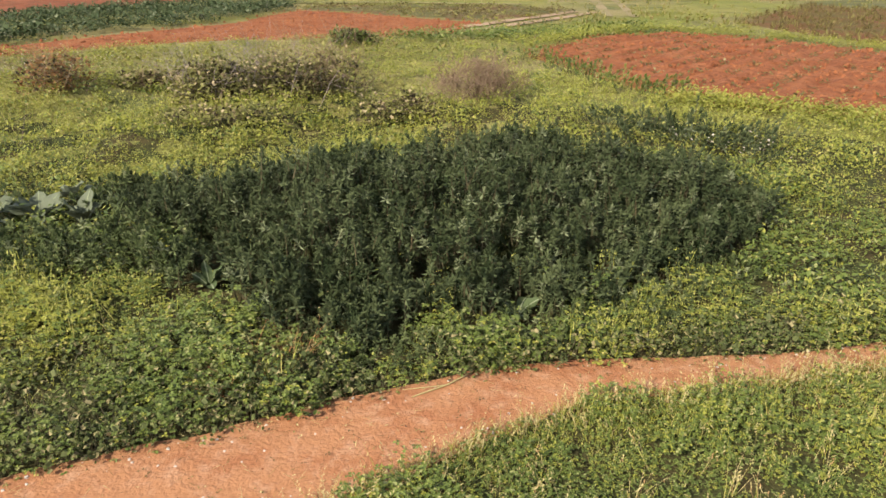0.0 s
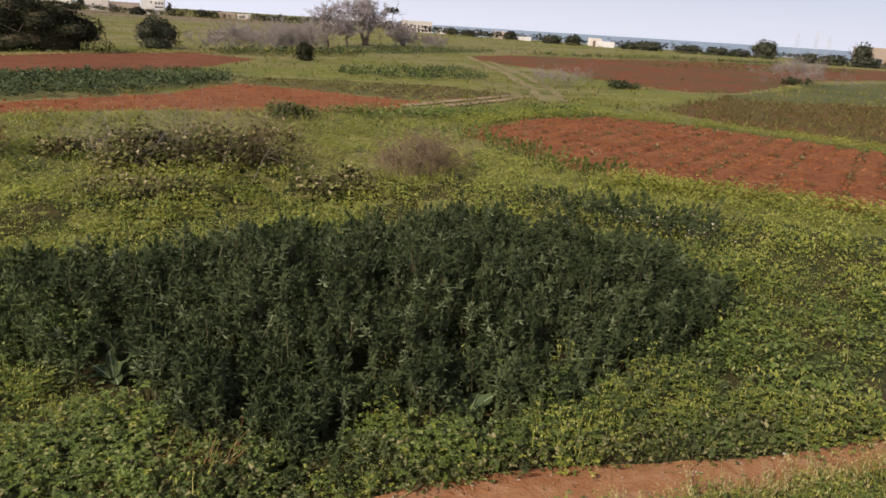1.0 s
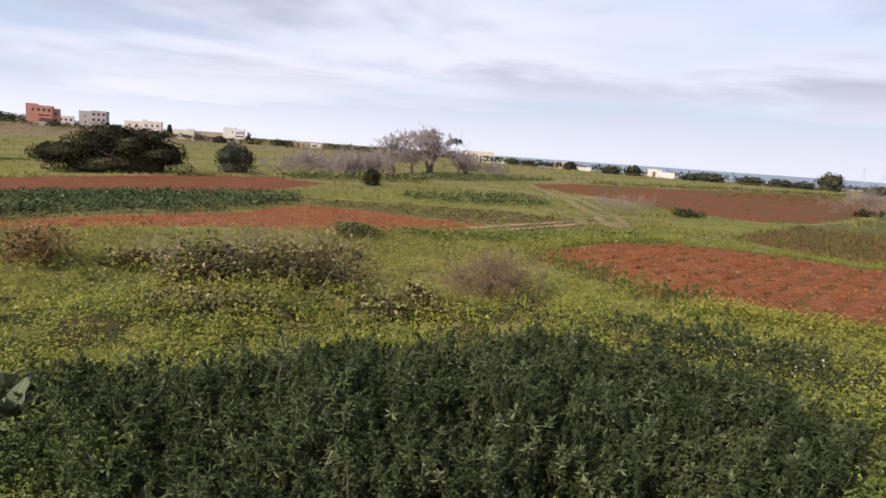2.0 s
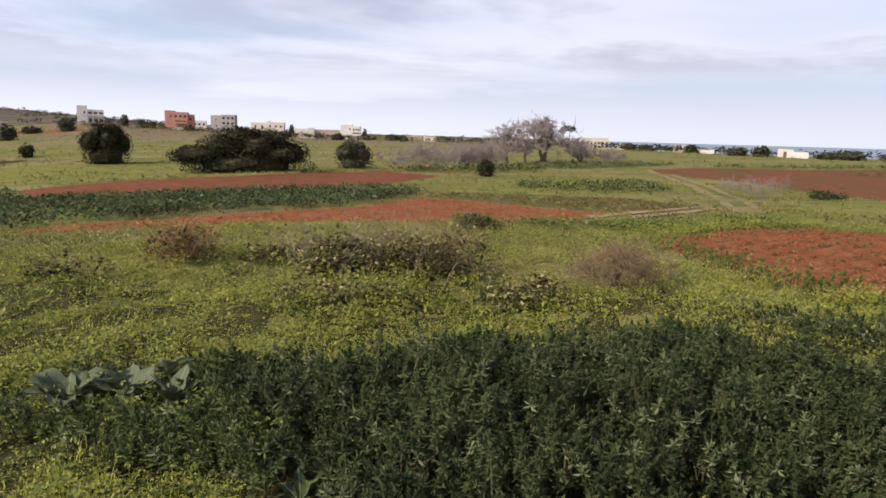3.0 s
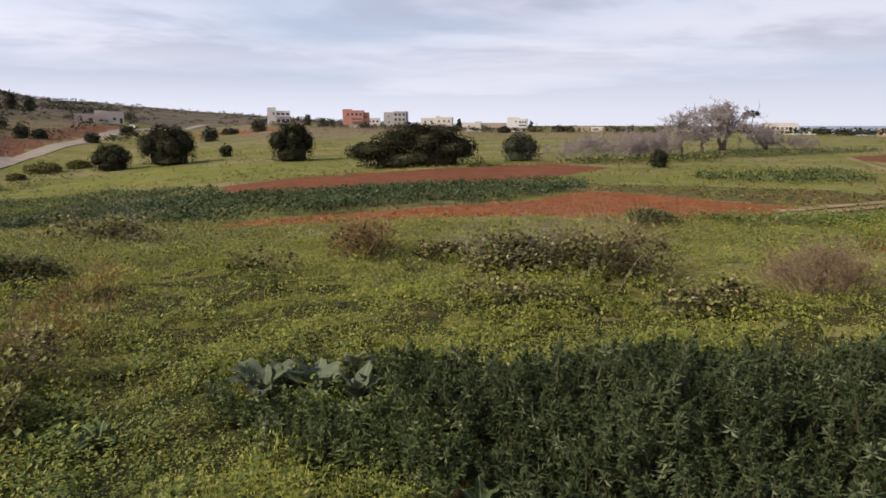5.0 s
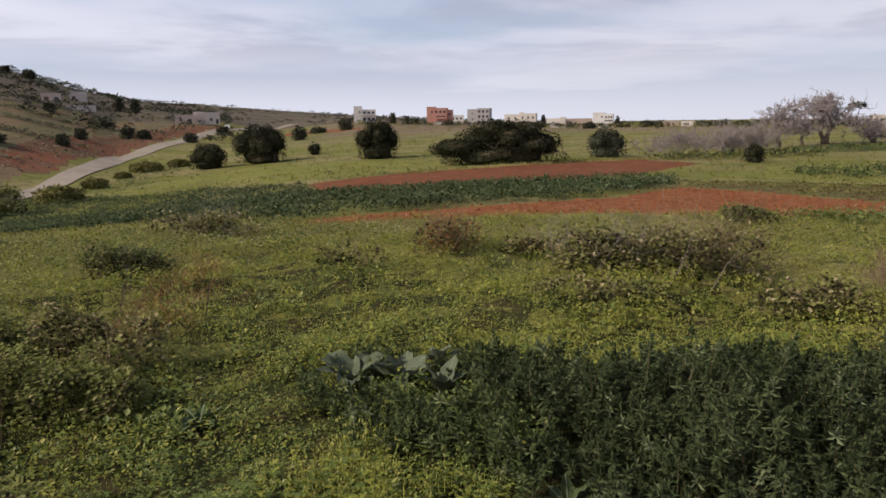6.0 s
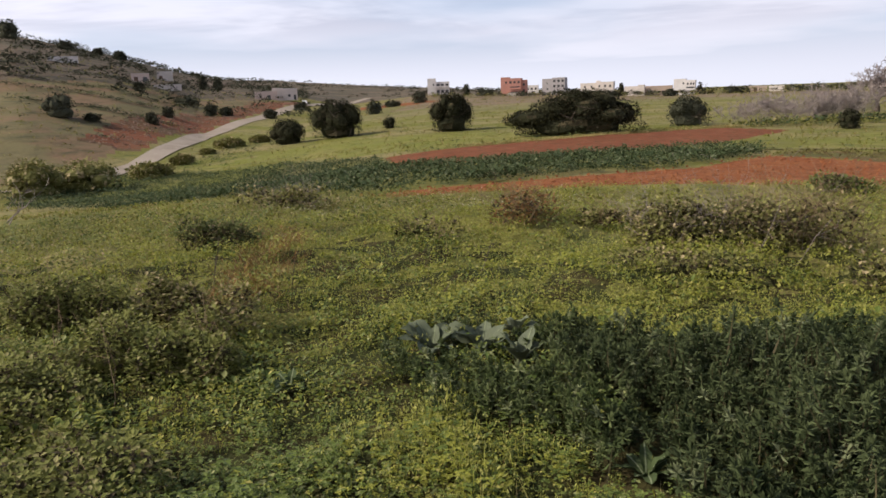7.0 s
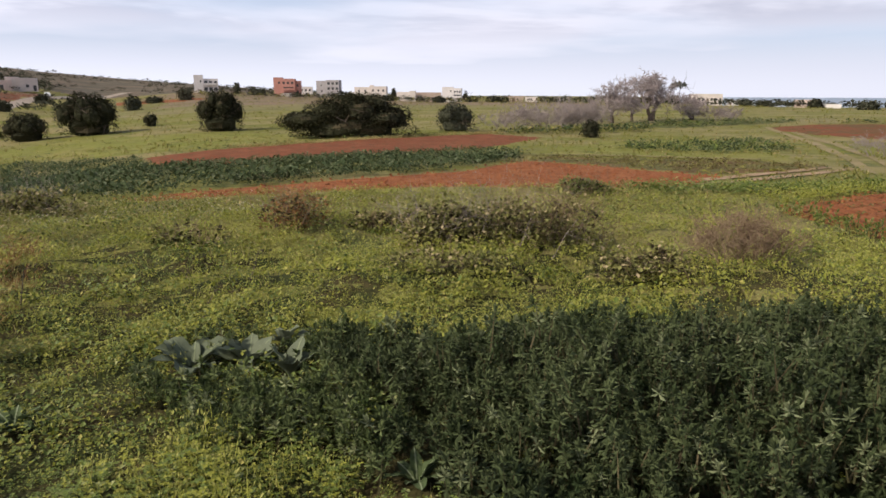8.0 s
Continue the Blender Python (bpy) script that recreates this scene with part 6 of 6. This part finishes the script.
house(39.0, 262, 5.6, 5, 3.0, 1, 2, M_ROSE, "low rose hut on the hillside", 0, 0.3)
house(37.2, 264, 9.0, 5, 1.7, 1, 1, M_CREAM, "low pale wall and hut on the hillside", 0, 0.3)
house(37.3, 330, 6.4, 5, 3.6, 1, 2, M_CREAM, "small cream house among hillside bushes", 0, 0.4)
house(-22.2, 400, 15.0, 9, 6.0, 3, 7, M_CREAM, "long cream apartment block with rows of windows", 14, 0.4, 2)
house(-24.2, 395, 6.0, 6, 2.6, 1, 2, M_WHITE, "low white building beside the block", 0, 0.2)
house(-28.9, 330, 7.5, 7, 3.2, 1, 2, M_ROSE, "low rose house near the sea", 0, 0.4)
house(-30.4, 300, 9.0, 6, 1.7, 1, 1, M_WHITE, "low white shed roof near the sea", 0, 0.6)
house(-37.0, 262, 6.5, 6, 2.0, 1, 2, M_WHITE, "low white greenhouse buildings near the sea", 0, 0.5)
house(-36.2, 275, 5.0, 5, 2.6, 1, 1, M_CREAM, "small pale house near the sea", 0, 0.2)
house(-55.6, 215, 11.0, 7, 4.4, 1, 3, M_TAN, "tan walled farmhouse among trees", 8, 0.2)


# ---- far trees and bushes, one by one ----
def far_bush(az, r, width, height, label, seed, sink=0.2, count=600, mat=None, name="bush"):
    x, y = place(az, r)
    return evergreen(rest(x, y) - Vector((0, 0, sink)), width, height, label, count, 0.12 + r / 480, mat or M_FAR_LEAF, None, name, name, seed)


FAR = "dark bush on the far plain"
for k, (az, r, w, h) in enumerate(((-40.4, 228, 8, 3.2), (-43.2, 232, 9, 2.6), (-45.2, 230, 9, 2.5), (-46.8, 229, 7, 2.4), (-51.4, 192, 6, 2.6), (-53.0, 190, 7, 2.4), (-55.0, 188, 8, 2.5), (-57.0, 188, 8, 2.4), (-34.6, 240, 6, 3.8), (-29.6, 296, 6, 3.6), (-39.0, 240, 8, 2.2), (-32.9, 246, 7, 2.6),
                                   (-26.3, 330, 8, 3.0), (-25.0, 340, 6, 3.4), (-1.6, 285, 5.5, 2.6), (-4.3, 315, 5, 2.6), (-6.0, 318, 7, 3.2), (-6.9, 320, 4, 2.4), (-11.0, 330, 14, 2.4), (-20.0, 300, 5, 4.0), (12.7, 330, 9, 3.6), (4.1, 300, 5, 2.0), (2.6, 296, 6, 1.8), (21.7, 198, 5.0, 4.2),
                                   (18.0, 250, 6, 4.5), (5.6, 340, 5, 2.6), (20.2, 240, 6, 2.4))):
    far_bush(az, r, w, h, FAR, 200 + k)
for k, (az, r, w, h) in enumerate(((44.6, 140, 6.2, 4.8), (42.6, 141, 3.0, 1.6), (46.9, 425, 12, 10), (43.6, 420, 9, 5), (40.2, 430, 8, 5), (41.6, 425, 5, 4), (39.2, 230, 3.2, 3.0), (38.6, 152, 2.6, 2.6), (37.4, 176, 2.8, 2.8), (34.3, 205, 4.6, 3.8), (33.2, 208, 4.0, 2.6), (36.0, 225, 8, 3.2), (29.9, 205, 4.0, 3.0), (27.5, 235, 4.4, 3.0))):
    far_bush(az, r, w, h, "dark round bush on the hillside terraces", 240 + k)
for k, (az, r, w, h) in enumerate(((43.9, 70, 7.0, 3.0), (47.0, 66, 5.0, 3.4), (39.2, 80, 4.8, 1.9), (36.8, 94, 3.2, 1.3), (33.2, 118, 5.4, 1.7), (30.9, 124, 3.6, 1.3), (34.9, 108, 2.4, 0.9))):
    far_bush(az, r, w, h, "grey green bush beside the road", 260 + k, 0.1, 2600, M_BRAMBLE)
far_bush(-48.5, 230, 8.8, 6.0, "rounded dark tree near the coast", 280, 0.2, 700, None, "tree")
far_bush(-54.7, 208, 5.0, 6.4, "dark tree beside the farmhouse", 281, 0.2, 500, None, "tree")
far_bush(14.2, 330, 3.2, 5.4, "narrow dark cypress like tree between houses", 282, 0.2, 400, None, "tree")
far_bush(-3.75, 318, 1.6, 5.2, "narrow dark tree beside a white house", 287, 0.2, 260, None, "tree")
far_bush(2.05, 325, 2.0, 5.6, "narrow dark tree beside a cream house", 283, 0.2, 300, None, "tree")
far_bush(34.7, 335, 4.4, 7.4, "tall dark tree on the hill shoulder", 284, 0.2, 500, None, "tree")
far_bush(33.6, 338, 4.6, 6.4, "tall dark tree on the hill shoulder", 285, 0.2, 500, None, "tree")


def umbrella_pine(az, r, height, width):
    x, y = place(az, r)
    tree = thing("pine_tree", rest(x, y), "umbrella shaped pine above the bare trees", "tree")
    limbs = Limbs(77)
    limbs.grow(Vector((0, 0, -0.2)), Vector((0.05, 0, 1)), height * 0.8, 0.22, 2, 3, 0.1)
    limbs.done("trunk", M_TRUNK, tree)
    shape_part("crown", crown_shape(random.Random(78), [((0, 0, height * 0.9), (width / 2, width / 2, height * 0.12))], 500, 0.6), [M_FAR_LEAF], tree)


umbrella_pine(-20.2, 300, 8.6, 6.0)


def mast(az, r, height):
    """A lattice mast: legs that close in, with cross bars."""
    x, y = place(az, r)
    ob = thing("lattice_mast", rest(x, y), "thin grey lattice mast near the coast", "mast", "masts")
    limbs = Limbs(5)
    for sx, sy in ((-1, -1), (1, -1), (1, 1), (-1, 1)):
        limbs.tube([Vector((sx * 1.2, sy * 1.2, 0)), Vector((sx * 0.25, sy * 0.25, height))], [0.06, 0.04])
    limbs.done("legs", M_PYLON, ob)
    bars = Limbs(6)
    for k in range(1, 9):
        w, z = 1.2 - 0.95 * k / 9, height * k / 9
        c = [Vector((sx * w, sy * w, z)) for sx, sy in ((-1, -1), (1, -1), (1, 1), (-1, 1))]
        for a, b in zip(c, c[1:] + c[:1]):
            bars.tube([a, b + Vector((0, 0, height / 18))], [0.03, 0.03])
    bars.done("cross_bars", M_PYLON, ob)


for az, r, h in ((-50.4, 420, 13.0), (-51.6, 420, 14.5), (-52.4, 430, 12.5)):
    mast(az, r, h)


def car(at, turn):
    """A small white car: body with cabin, windows and four wheels."""
    ob = thing("car", at, "small white car parked beside the road", "car")
    ob.rotation_euler = (0, 0, radians(turn))
    bm = bmesh.new()
    for x0, x1, z0, z1, taper in ((-2.0, 2.0, 0.35, 0.95, 0.95), (-1.5, 1.0, 0.95, 1.5, 0.78)):
        made = bmesh.ops.create_cube(bm, size=1)["verts"]
        for v in made:
            top = v.co.z > 0
            v.co = Vector(((x1 if v.co.x > 0 else x0) * (taper if top else 1), 0.85 * (1 if v.co.y > 0 else -1) * (taper if top else 1), z1 if top else z0))
    part("body", bm, M_CAR, ob)
    for y in (-0.80, 0.80):
        part("window", box(-1.25, y - 0.02, 1.02, 0.75, y + 0.02, 1.36), M_GLASS, ob)
        for x in (-1.25, 1.25):
            w = bmesh.new()
            bmesh.ops.create_cone(w, cap_ends=True, segments=14, radius1=0.33, radius2=0.33, depth=0.22, matrix=Matrix.Translation((x, y, 0.33)) @ Matrix.Rotation(math.pi / 2, 4, "X"))
            part("wheel", w, M_TYRE, ob)


car(rest(-121.0, 236.0) + Vector((0, 0, 0.32)), 112)
